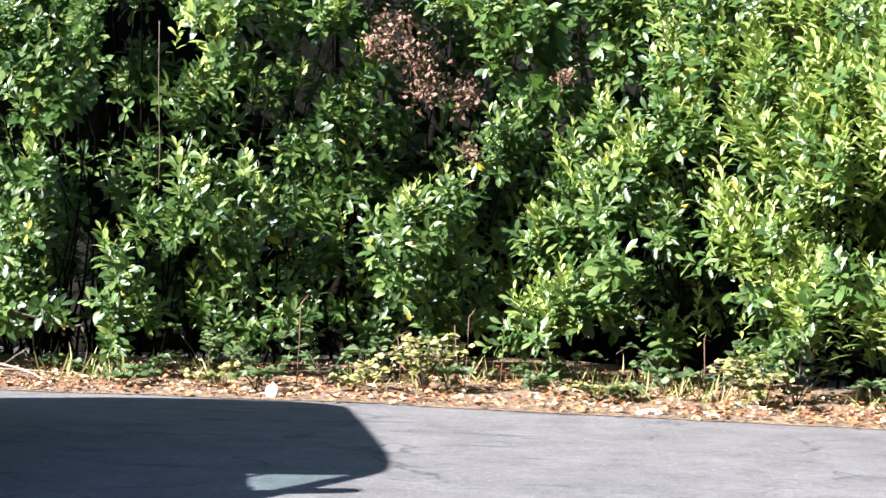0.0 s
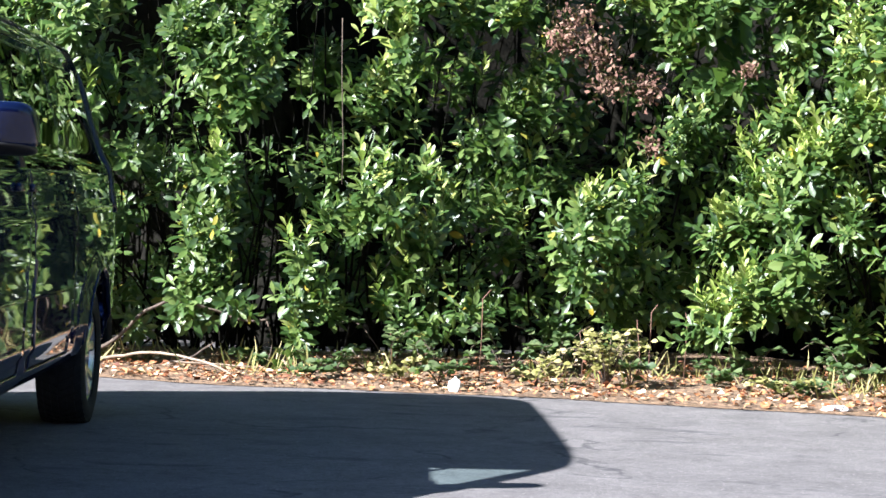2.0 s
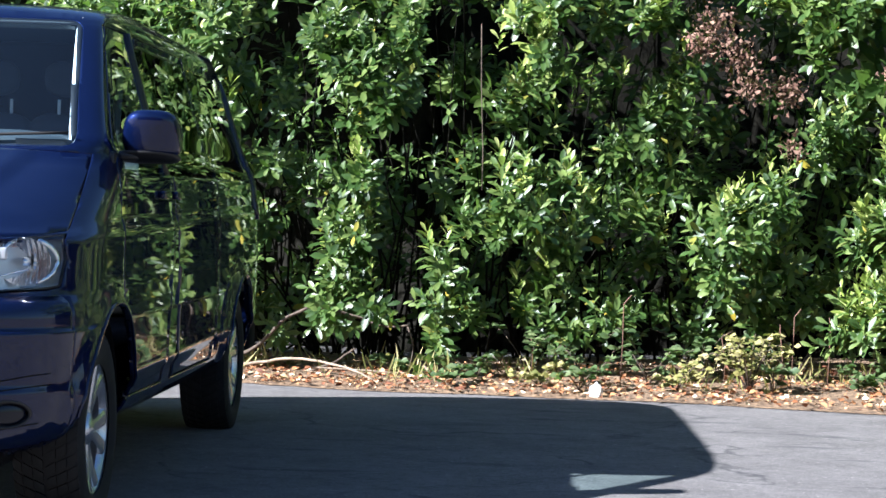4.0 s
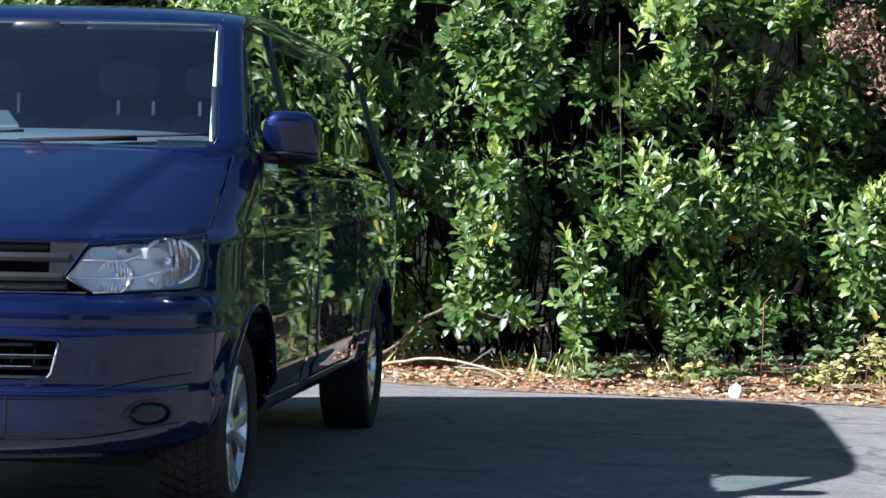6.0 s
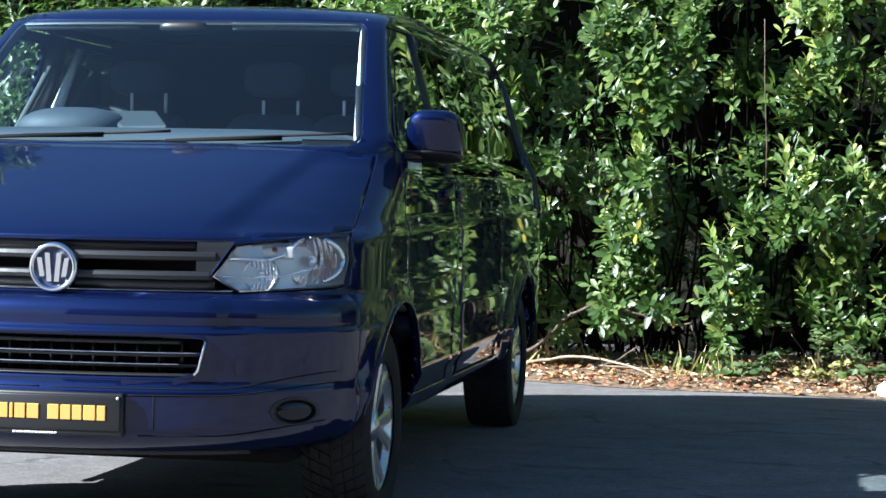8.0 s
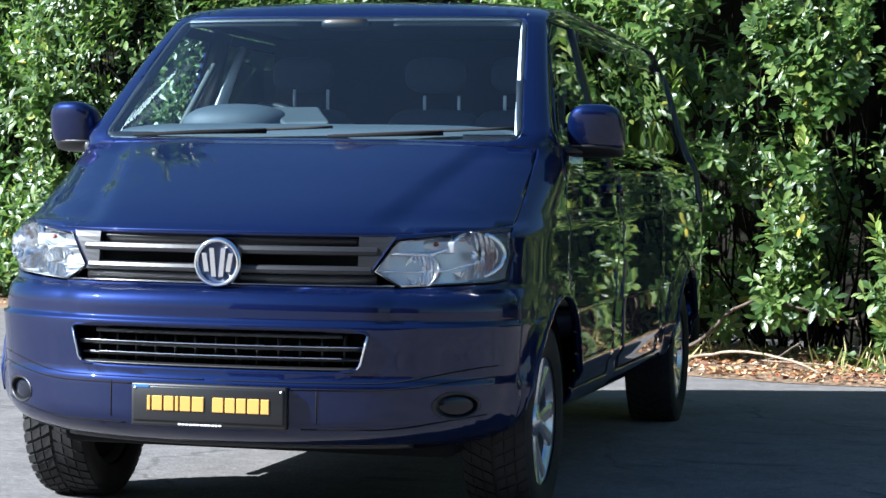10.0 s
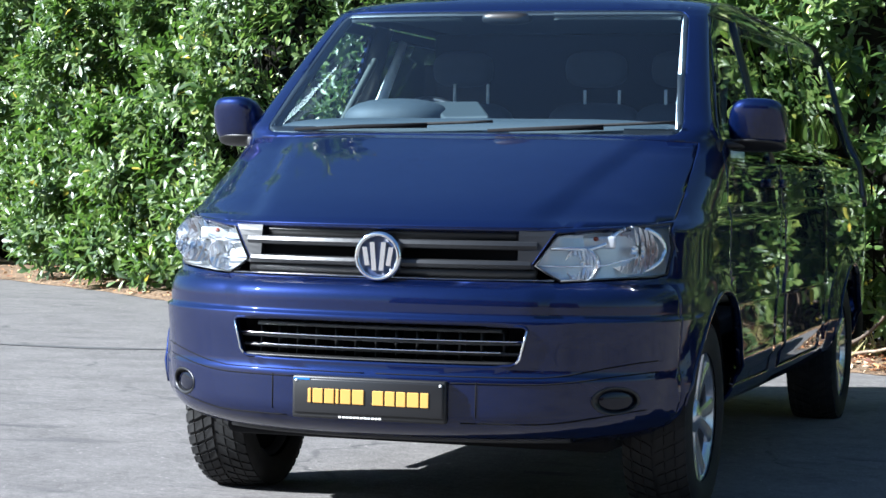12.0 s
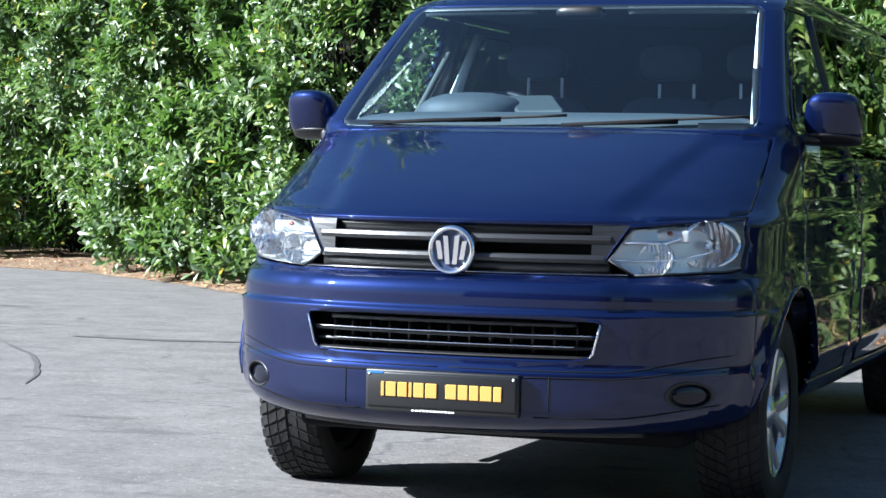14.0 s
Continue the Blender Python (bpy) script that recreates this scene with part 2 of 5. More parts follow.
# edge of the asphalt, and the foot of the hedge behind it
EDGE = [(12.0, 0.5), (9.0, 3.6), (7.4, 5.1), (6.26, 5.62), (5.13, 5.90), (4.18, 6.22), (3.19, 6.48), (2.2, 6.62), (1.2, 6.75), (0.5, 7.0), (-1.5, 8.3), (-4.0, 10.0), (-6.1, 11.5), (-7.8, 13.1), (-9.5, 14.4), (-10.8, 14.9), (-17.0, 18.0)]
FOOT = [(13.0, 2.0), (9.8, 4.8), (8.0, 6.0), (6.6, 6.75), (5.5, 7.9), (4.6, 8.6), (3.2, 8.45), (1.9, 8.1), (0.6, 8.2), (-1.2, 9.3), (-3.8, 11.0), (-5.9, 12.3), (-7.6, 14.1), (-9.6, 16.2), (-12.0, 17.3), (-17.5, 20.0)]


def wobble(p, scale, seed=0.0):
    return noise.noise(Vector((p[0] * scale + seed, p[1] * scale - seed, seed * 0.37)))


bm = bmesh.new()
R0 = 400
bm.faces.new([bm.verts.new((x, y, 0)) for x, y in ((-R0, -R0), (R0, -R0), (R0, R0), (-R0, R0))])
tagged(part("ground", bm, ASPHALT, smooth=False), "worn grey asphalt yard with dark scuffs", "ground", kind="structure")

# an old tar seam, and a curved tyre mark drawn the same way
TAR = Mat("tar", (0.068, 0.066, 0.067), 0.85).m
for pts, w in (([(-5.0, 6.36), (-4.4, 6.34), (-3.8, 6.55)], 0.10), ([(-5.1, 5.68), (-4.53, 5.01), (-4.1, 4.4), (-3.76, 3.79), (-3.56, 3.35)], 0.025)):
    P = lerp_line(pts, 40)
    vs = []
    for i, p in enumerate(P):
        d = P[min(i + 1, 39)] - P[max(i - 1, 0)]
        nrm = np.array([-d[1], d[0]]) / np.linalg.norm(d)
        k = w * (0.55 + 0.7 * abs(wobble(p, 3.1, 2.0))) * math.sin(math.pi * min(max(i / 39, 0.03), 0.97)) ** 0.5
        p = p + nrm * w * wobble(p, 1.6, 4.0)
        vs += [(*(p - nrm * k), 0.004), (*(p + nrm * k), 0.004)]
    tagged(part("dark_streak", mesh_from("dark_streak", vs, [(2 * i, 2 * i + 1, 2 * i + 3, 2 * i + 2) for i in range(39)], TAR)), "dark streak on the asphalt", "seam", kind="structure")

# leaf mould between asphalt and hedge, a little raised, with a ragged rim
vs, fs = [], []
A, B = lerp_line(EDGE, 220), lerp_line(FOOT, 220)
rows = 14
for i in range(220):
    for j in range(rows):
        u = j / (rows - 1)
        p = A[i] * (1 - 1.5 * u) + B[i] * 1.5 * u
        p = p + (B[i] - A[i]) / (np.linalg.norm(B[i] - A[i]) + 1e-6) * (0.09 * wobble(p, 1.9) + 0.05 * wobble(p, 7.0)) * (1 if j == 0 else 0.3)
        z = 0.004 + (0.0 if j == 0 else 0.035 * min(u * 4, 1) + 0.03 * wobble(p, 2.4, 3.0) + 0.05 * u)
        vs.append((p[0], p[1], max(z, 0.004)))
for i in range(219):
    for j in range(rows - 1):
        a = i * rows + j
        fs.append((a, a + rows, a + rows + 1, a + 1))
tagged(part("verge", mesh_from("verge", vs, fs, SOIL)), "strip of brown leaf mould under the hedge", "verge", kind="structure")


# ---- leaves in bulk ----
def leaf_template(length, width, fold, droop, rows=4):
    """Points and faces of one leaf along +x, its upper face +z."""
    vs, fs = [(0, 0, 0)], []
    for i in range(1, rows):
        u = i / rows
        w = width / 2 * math.sin(math.pi * u ** 1.65) ** 0.75
        z = -droop * u * u
        vs += [(u * length, -w, z + fold * w), (u * length, 0, z), (u * length, w, z + fold * w)]
    vs.append((length, 0, -droop))
    fs += [(0, 1, 2), (0, 2, 3)]
    for i in range(rows - 2):
        a = 1 + 3 * i
        fs += [(a, a + 3, a + 4, a + 1), (a + 1, a + 4, a + 5, a + 2)]
    a = 1 + 3 * (rows - 2)
    last = len(vs) - 1
    fs += [(a, last, a + 1), (a + 1, last, a + 2)]
    return np.array(vs, float), fs


def scatter(name, template, origin, along, normal, size, material):
    """One mesh of many copies of a leaf, at origins, pointing along, with upper faces to normal."""
    T, F = template
    n, k = len(origin), len(T)
    x = along / (np.linalg.norm(along, axis=1, keepdims=True) + 1e-9)
    y = np.cross(normal, x)
    y /= np.linalg.norm(y, axis=1, keepdims=True) + 1e-9
    z = np.cross(x, y)
    P = origin[:, None, :] + size[:, None, None] * (T[None, :, 0, None] * x[:, None] + T[None, :, 1, None] * y[:, None] + T[None, :, 2, None] * z[:, None])
    me = bpy.data.meshes.new(name)
    loops = np.concatenate([np.array(f) for f in F])
    tot = np.array([len(f) for f in F])
    me.vertices.add(n * k)
    me.vertices.foreach_set("co", P.astype(np.float32).ravel())
    me.loops.add(n * len(loops))
    me.loops.foreach_set("vertex_index", (loops[None] + (np.arange(n) * k)[:, None]).astype(np.int32).ravel())
    me.polygons.add(n * len(F))
    tots = np.tile(tot, n)
    me.polygons.foreach_set("loop_start", np.concatenate([[0], np.cumsum(tots)[:-1]]).astype(np.int32))
    me.polygons.foreach_set("use_smooth", np.ones(n * len(F), bool))
    me.materials.append(material)
    me.update(calc_edges=True)
    return me


rng = np.random.default_rng(7)
LEAF = leaf_template(0.145, 0.050, 0.25, 0.026, 5)
LEAF_FAR = leaf_template(0.155, 0.058, 0.3, 0.022, 3)


def shoots(base, axis, count, rng, length=0.26, leaf=1.0, spread=1.0):
    """Leaves set in a spiral round shoots: origins, directions, upper sides and sizes."""
    n = len(base)
    axis = axis / np.linalg.norm(axis, axis=1, keepdims=True)
    ref = np.where(np.abs(axis[:, 2:3]) < 0.9, np.array([[0, 0, 1.0]]), np.array([[1.0, 0, 0]]))
    e1 = np.cross(axis, ref)
    e1 /= np.linalg.norm(e1, axis=1, keepdims=True)
    e2 = np.cross(axis, e1)
    O, D, N, S = [], [], [], []
    ph0 = rng.uniform(0, 6.28, n)
    ln = length * rng.uniform(0.6, 1.35, n)
    big = rng.uniform(0.72, 1.22, n)
    for i in range(count):
        u = (i + 0.5) / count
        ph = ph0 + i * 2.4 + rng.normal(0, 0.25, n)
        tilt = np.radians(82 - 52 * u ** 1.4) * spread + rng.normal(0, 0.14, n)
        perp = e1 * np.cos(ph)[:, None] + e2 * np.sin(ph)[:, None]
        d = axis * np.cos(tilt)[:, None] + perp * np.sin(tilt)[:, None]
        nn = axis * np.sin(tilt)[:, None] - perp * np.cos(tilt)[:, None]
        nn = nn + rng.normal(0, 0.22, (n, 3)) + np.array([0, 0, 0.25])
        d = d + np.array([0, 0, -0.12 * (1 - u)])
        O.append(base + axis * (ln * u)[:, None])
        D.append(d), N.append(nn)
        S.append(leaf * big * (1.0 - 0.35 * u ** 3) * rng.uniform(0.8, 1.15, n))
    return np.concatenate(O), np.concatenate(D), np.concatenate(N), np.concatenate(S)


FOOT_A = np.array(FOOT)


def face_point(s):
    """Place and outward direction of the hedge's face at s, a fraction of its length."""
    P = lerp_line(FOOT, 400)
    i = np.clip((s * 399).astype(int), 0, 398)
    d = P[i + 1] - P[i]
    nrm = np.stack([d[:, 1], -d[:, 0]], 1)
    nrm /= np.linalg.norm(nrm, axis=1, keepdims=True)
    nrm *= np.where((nrm * (np.array([[1.0, -4.0]]) - P[i])).sum(1) > 0, 1, -1)[:, None]
    return P[i], nrm


def bush(name, label, lobes, rng, density, count, leaf, fill, template, length=0.26, young=0.0):
    """A laurel bush: rounded lobes of leafy shoots over a tangle of stems. lobes: (x, y, z, radius, outx, outy)."""
    top = thing(name, label, "hedge", "laurel hedge", at=(0, 0, 0))
    bases, axes = [], []
    stems_v, stems_f = [], []
    for x, y, z, r, ox, oy in lobes:
        k = max(4, int(density * 6.28 * r * r))
        # sprays of a few shoots each
        d = rng.normal(0, 1, (k // 5 + 1, 3))
        d /= np.linalg.norm(d, axis=1, keepdims=True)
        d = np.repeat(d, 5, axis=0)[:k] + rng.normal(0, 0.15, (k, 3))
        d /= np.linalg.norm(d, axis=1, keepdims=True)
        out = np.array([ox, oy, 0.25])
        d = d + out * (np.where((d @ out) < -0.1, 1.6, 0.35))[:, None]
        d /= np.linalg.norm(d, axis=1, keepdims=True)
        rad = r * rng.uniform(0.72, 1.05, k)
        b = np.array([x, y, z]) + d * rad[:, None] * np.array([1.0, 1.0, 0.95]) - d * 0.12
        ax = d * 0.75 + np.array([ox, oy, 0]) * 0.25 + np.array([0, 0, 0.55]) + rng.normal(0, 0.22, (k, 3))
        ok = b[:, 2] > 0.10
        bases.append(b[ok]), axes.append(ax[ok])
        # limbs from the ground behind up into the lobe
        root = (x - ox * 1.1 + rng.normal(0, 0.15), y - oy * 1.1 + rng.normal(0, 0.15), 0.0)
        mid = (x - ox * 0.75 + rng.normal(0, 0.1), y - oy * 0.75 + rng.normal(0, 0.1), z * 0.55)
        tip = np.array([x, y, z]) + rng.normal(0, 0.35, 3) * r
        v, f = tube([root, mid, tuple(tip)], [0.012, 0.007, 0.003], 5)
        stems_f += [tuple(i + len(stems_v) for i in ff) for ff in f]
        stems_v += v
    base, axis = np.concatenate(bases), np.concatenate(axes)
    if fill:
        # shaded shoots deeper in
        L = np.array(lobes)
        pick = L[rng.integers(0, len(L), fill)]
        b = np.stack([pick[:, 0] - pick[:, 4] * rng.uniform(0.4, 1.15, fill) + rng.normal(0, 0.4, fill), pick[:, 1] - pick[:, 5] * rng.uniform(0.4, 1.15, fill) + rng.normal(0, 0.4, fill), pick[:, 2] + rng.normal(-0.1, 0.55, fill)], 1)
        a = np.stack([pick[:, 4], pick[:, 5], np.full(fill, 0.6)], 1) + rng.normal(0, 0.5, (fill, 3))
        ok = b[:, 2] > 0.15
        base, axis = np.concatenate([base, b[ok]]), np.concatenate([axis, a[ok]])
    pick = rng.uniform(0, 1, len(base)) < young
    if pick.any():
        # pale upright new growth, its colour lightened for sunlight too
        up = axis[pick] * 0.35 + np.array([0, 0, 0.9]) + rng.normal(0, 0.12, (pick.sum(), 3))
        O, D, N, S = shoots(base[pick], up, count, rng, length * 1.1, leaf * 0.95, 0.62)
        tagged(part("new_growth", scatter("new_growth", template, O, D, N, S, YOUNG_LIT), None, top, "pale upright young leaves"), kind="stuff")
        base, axis = base[~pick], axis[~pick]
    O, D, N, S = shoots(base, axis, count, rng, length, leaf)
    ob = part("foliage", scatter("foliage", template, O, D, N, S, LAUREL), None, top)
    tagged(ob, kind="stuff")
    # near-black stems, the shade on them put into the colour
    tagged(part("stem_tangle", mesh_from("stem_tangle", stems_v, stems_f, HEDGE_SHADE), None, top), kind="stuff")
    return top


# the near hedge: lobes as they bulge out (x, z, radius, how far out), bush by bush
SUNLIT = [(5.95, 0.95, 0.45, 0.5), (6.2, 0.5, 0.4, 0.6), (6.35, 1.5, 0.5, 0.5), (6.4, 2, 0.5, 0.5), (5.9, 2, 0.45, 0.4), (7, 1.5, 0.6, 0.6), (5.9, 2.6, 0.5, 0.3), (6.95, 1.05, 0.62, 0.75),
          (6.85, 1.9, 0.7, 0.55), (6.3, 2.45, 0.6, 0.35), (7.6, 2.2, 0.8, 0.6), (6.05, 1.55, 0.5, 0.35), (7.7, 0.9, 0.7, 0.5), (6.6, 0.55, 0.42, 0.6)]
SPREADING = [(4.74, 0.85, 0.27, 0.8), (4.97, 1.12, 0.31, 0.75), (5.22, 1.38, 0.29, 0.6), (4.63, 0.37, 0.29, 1), (4.91, 0.53, 0.22, 0.85), (5.38, 0.95, 0.22, 0.5), (5.48, 1.68, 0.27, 0.5), (5.08, 2.06, 0.19, 0.3),
             (5.34, 1.98, 0.18, 0.35), (5.03, 1.68, 0.17, 0.3), (4.8, 1.37, 0.19, 0.5), (5.6, 2.2, 0.42, 0.3)]
DOMED = [(3.72, 0.92, 0.31, 0.75), (3.94, 1.15, 0.2, 0.6), (3.57, 0.7, 0.22, 0.7), (3.99, 0.78, 0.17, 0.6), (3.77, 0.53, 0.15, 0.6), (4.27, 1.47, 0.17, 0.35), (4.56, 1.75, 0.15, 0.4), (4.68, 1.9, 0.13, 0.4),
         (4.38, 1.66, 0.13, 0.35)]
GAPPY = [(3.07, 1.61, 0.23, 0.35), (3.29, 1.73, 0.17, 0.35), (2.93, 1.45, 0.17, 0.3), (3.19, 1.31, 0.17, 0.35), (3.03, 1.04, 0.15, 0.3), (3.14, 0.75, 0.15, 0.3), (3.36, 2.07, 0.13, 0.35), (3.22, 1.88, 0.13, 0.3)]
LOW = [(2.27, 1.06, 0.24, 0.55), (2.5, 0.88, 0.22, 0.5), (2.59, 1.21, 0.15, 0.5), (2.13, 0.91, 0.18, 0.5), (2.75, 0.96, 0.15, 0.4), (2.43, 0.62, 0.15, 0.35), (1.84, 0.65, 0.16, 0.5), (1.92, 0.9, 0.13, 0.4),
       (1.8, 0.21, 0.15, 0.5), (1.88, 0.43, 0.13, 0.5), (2.25, 1.79, 0.15, 0.3), (2.21, 1.64, 0.13, 0.25)]
COLUMN = [(1.28, 1.24, 0.18, 0.4), (1.31, 0.88, 0.15, 0.4), (1.28, 0.62, 0.15, 0.4), (1.17, 0.4, 0.15, 0.35), (1.24, 1.27, 0.17, 0.35), (1.13, 1.01, 0.15, 0.35), (1.13, 0.75, 0.18, 0.4), (1.11, 0.49, 0.15, 0.4),
          (1.32, 1.01, 0.11, 0.3), (0.85, 1.08, 0.13, 0.2), (0.66, 0.92, 0.13, 0.15)]
TALL = [(1.27, 1.96, 0.26, 0.4), (1.39, 1.68, 0.2, 0.4), (1.55, 2.12, 0.18, 0.3), (1.12, 2.21, 0.22, 0.35), (1.52, 1.83, 0.15, 0.3), (0.11, 2.36, 0.17, 0.3), (0.41, 1.93, 0.19, 0.3), (0.67, 1.37, 0.15, 0.3),
        (0.61, 0.43, 0.11, 0.25), (1.08, 2.08, 0.2, 0.4), (1.3, 1.82, 0.24, 0.4), (1.56, 1.97, 0.16, 0.4), (1.51, 2.27, 0.18, 0.35), (0.95, 2.27, 0.19, 0.3), (1.19, 1.6, 0.15, 0.35), (0.76, 1.82, 0.15, 0.2),
        (0.1, 1.5, 0.3, 0.2), (-0.4, 2.3, 0.38, 0.3), (0.2, 0.6, 0.26, 0), (-0.2, 1, 0.26, 0), (-0.7, 1.6, 0.38, 0.2), (-0.6, 0.6, 0.26, 0)]
CROWN = [(2.42, 2.09, 0.17, 0.45), (2.52, 2.35, 0.22, 0.45), (2.3, 2.34, 0.18, 0.35), (3.09, 2.29, 0.22, 0.55), (2.82, 2.3, 0.17, 0.4), (3.95, 2.47, 0.23, 0.45), (4.17, 2.37, 0.26, 0.5), (4.44, 2.46, 0.26, 0.5),
         (4.27, 2.11, 0.15, 0.4), (5.03, 2.39, 0.22, 0.35), (5.25, 2.39, 0.22, 0.4)]


def near_lobes(sel, rng):
    P = lerp_line(FOOT, 400)
    out = []
    for x, z, r, o in sel:
        i = int(np.argmin(np.abs(P[:, 0] - x)))
        d = P[min(i + 1, 399)] - P[i - 1]
        nrm = np.array([d[1], -d[0]]) / np.linalg.norm(d)
        if nrm[1] > 0:
            nrm = -nrm
        out.append((x, P[i, 1] - 0.35 + nrm[1] * (o - 0.2), z, r, nrm[0], nrm[1]))
    return out


# unseen growth behind the van, added to keep sun out of the hedge
SHADE_GROWTH = [(-0.7 + 0.35 * i, 0.5 + 0.55 * j, 0.36, 0.55) for i in range(4) for j in range(4)]
# low shoots along the hedge's foot
SKIRT = [(0.75 + 0.31 * i, 0.26 + 0.10 * (i % 3), 0.13 + 0.02 * (i % 4), 0.30 + 0.09 * ((i * 5) % 4)) for i in range(16) if i % 5 != 3]
# pale share is highest on sunny bushes, so sunlight is partly in the colour
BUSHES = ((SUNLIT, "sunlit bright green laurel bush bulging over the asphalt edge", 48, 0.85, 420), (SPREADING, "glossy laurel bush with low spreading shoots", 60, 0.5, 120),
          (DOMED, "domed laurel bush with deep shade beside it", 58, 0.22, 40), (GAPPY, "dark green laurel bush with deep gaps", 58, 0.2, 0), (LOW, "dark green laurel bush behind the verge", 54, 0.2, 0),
          (COLUMN, "slender upright laurel shoots in shade", 48, 0.16, 0), (TALL, "tall laurel bush beside the van's tail", 40, 0.12, 0), (SHADE_GROWTH, "unseen laurel growth added behind the van to shade the hedge", 40, 0.1, 0), (CROWN, "upper laurel shoots catching the sun", 60, 0.55, 40))
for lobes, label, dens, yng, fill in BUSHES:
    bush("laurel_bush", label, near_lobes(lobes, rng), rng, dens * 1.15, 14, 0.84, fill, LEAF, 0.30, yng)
rng_low = np.random.default_rng(21)
bush("laurel_bush", "low laurel shoots at the hedge's foot", near_lobes(SKIRT, rng_low), rng_low, 48, 14, 0.84, 0, LEAF, 0.26, 0.08)

# the hedge further round to the far side of the yard, and its upper part all along
s_far = np.linspace(0.515, 0.985, 46)
P, Nn = face_point(s_far)
for g in range(5):
    L = []
    for (x, y), (ox, oy) in zip(P[g * 9:g * 9 + 10], Nn[g * 9:g * 9 + 10]):
        for z in (0.35, 1.0, 1.7, 2.45, 3.2):
            j = rng.normal(0, 0.25, 3)
            L.append((x + j[0] + ox * 0.1, y + j[1] + oy * 0.1, max(z + j[2], 0.3), rng.uniform(0.32, 0.74), ox, oy))
    bush("laurel_bush", "dense sunlit laurel hedge at the back of the yard", L, rng, 13 if g == 0 else 17, 9, 0.82 if g == 0 else 1.0, 120 if g == 0 else 260, LEAF if g == 0 else LEAF_FAR, 0.27, 0.04)
for g in range(6):
    s_up = np.linspace(g / 6, (g + 1) / 6, 7)
    Pu, Nu = face_point(s_up)
    L = []
    for (x, y), (ox, oy) in zip(Pu, Nu):
        for z in ((3.0, 3.9, 4.8, 5.7, 6.6, 7.5) if g == 0 else (3.0, 3.8) if g < 3 else (4.0, 4.8)) + ((5.6, 6.4, 7.2, 8.0, 8.8, 9.6, 10.4) if x < -6.8 else ()):
            j = rng.normal(0, 0.3, 3)
            L.append((x + j[0] - ox * 0.3, y + j[1] - oy * 0.3, z + j[2], rng.uniform(0.7, 1.05), ox, oy))
    bush("laurel_bush", "upper growth of the tall laurel hedge", L, rng, 7 if g < 3 else 11, 9, 1.5, 60, LEAF_FAR, 0.35)

# added backing sheet, near-black in place of the hedge's deep shade
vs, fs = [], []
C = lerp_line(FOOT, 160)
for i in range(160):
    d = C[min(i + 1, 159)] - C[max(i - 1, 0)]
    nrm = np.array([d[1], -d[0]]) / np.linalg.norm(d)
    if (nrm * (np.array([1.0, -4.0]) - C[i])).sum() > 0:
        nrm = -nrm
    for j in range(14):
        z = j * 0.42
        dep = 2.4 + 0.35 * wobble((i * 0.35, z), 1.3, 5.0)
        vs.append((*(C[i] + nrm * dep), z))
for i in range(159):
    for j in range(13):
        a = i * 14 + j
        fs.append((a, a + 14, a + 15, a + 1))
tagged(part("shade_backing", mesh_from("shade_backing", vs, fs, HEDGE_SHADE)), "near-black backing sheet painted as the hedge's deep shade", "hedge", kind="structure")

# shaded growth behind the bushes that face the yard
back = [(x, float(np.interp(x, FOOT_A[::-1, 0], FOOT_A[::-1, 1])) + 0.6, z, 0.45, 0.0, -1.0) for x in np.arange(-4.8, 7.6, 0.55) for z in (0.45, 1.15, 1.85, 2.55, 3.2)]
bush("laurel_bush", "shaded inner growth of the laurel hedge", back, rng, 5, 9, 0.9, 0, LEAF)
deep = [(x + 0.27, y + 0.8, z, 0.5, ox, oy) for x, y, z, r, ox, oy in back]
bush("laurel_bush", "shaded inner growth of the laurel hedge", deep, rng, 15, 9, 0.95, 0, LEAF)

# single large leaves on the near bush
one = mesh_from("leaf", *LEAF, LAUREL)
bright = bush("laurel_sprigs", "long bright laurel sprigs standing out of the hedge", [(6.3, 6.1, 0.75, 0.3, -0.3, -0.95), (5.0, 7.2, 0.75, 0.25, -0.2, -0.98), (3.7, 7.75, 0.85, 0.25, 0, -1)], rng, 20, 10, 1.05, 0, LEAF)
Lp = np.array(near_lobes(SUNLIT, rng))
for i in range(300):
    l = Lp[i % 14]
    d = Vector((rng.normal(0, 0.7) + l[4], rng.normal(0, 0.7) + l[5], rng.normal(0.2, 0.6))).normalized()
    p = Vector(l[:3]) + d * l[3] * 1.02
    ob = part("leaf", one, None, bright)
    ob.matrix_basis = Matrix.Translation(p) @ (d + Vector((rng.normal(0, 0.5), rng.normal(0, 0.5), 0.2))).to_track_quat("X", "Z").to_matrix().to_4x4() @ Matrix.Scale(rng.uniform(0.8, 1.25), 4)


# ---- the verge: fallen leaves, brambles, grass, branches ----
def on_verge(u, v):
    A2, B2 = lerp_line(EDGE, 400), lerp_line(FOOT, 400)
    i = (u * 399).astype(int)
    return A2[i] + (B2[i] - A2[i]) * v[:, None]


n = 9000
u = np.concatenate([rng.uniform(0.2, 0.48, 6500), rng.uniform(0.0, 1.0, 2500)])
v = rng.beta(1.1, 1.5, n) * 1.25 + rng.normal(0, 0.03, n)
xy = on_verge(u, v)
o = np.column_stack([xy, 0.02 + 0.05 * np.clip(v, 0, 1) + rng.uniform(0, 0.03, n)])
a = rng.uniform(0, 6.28, n)
al = np.column_stack([np.cos(a), np.sin(a), rng.normal(0, 0.25, n)])
nr = np.column_stack([rng.normal(0, 0.4, n), rng.normal(-0.15, 0.4, n), np.ones(n)])
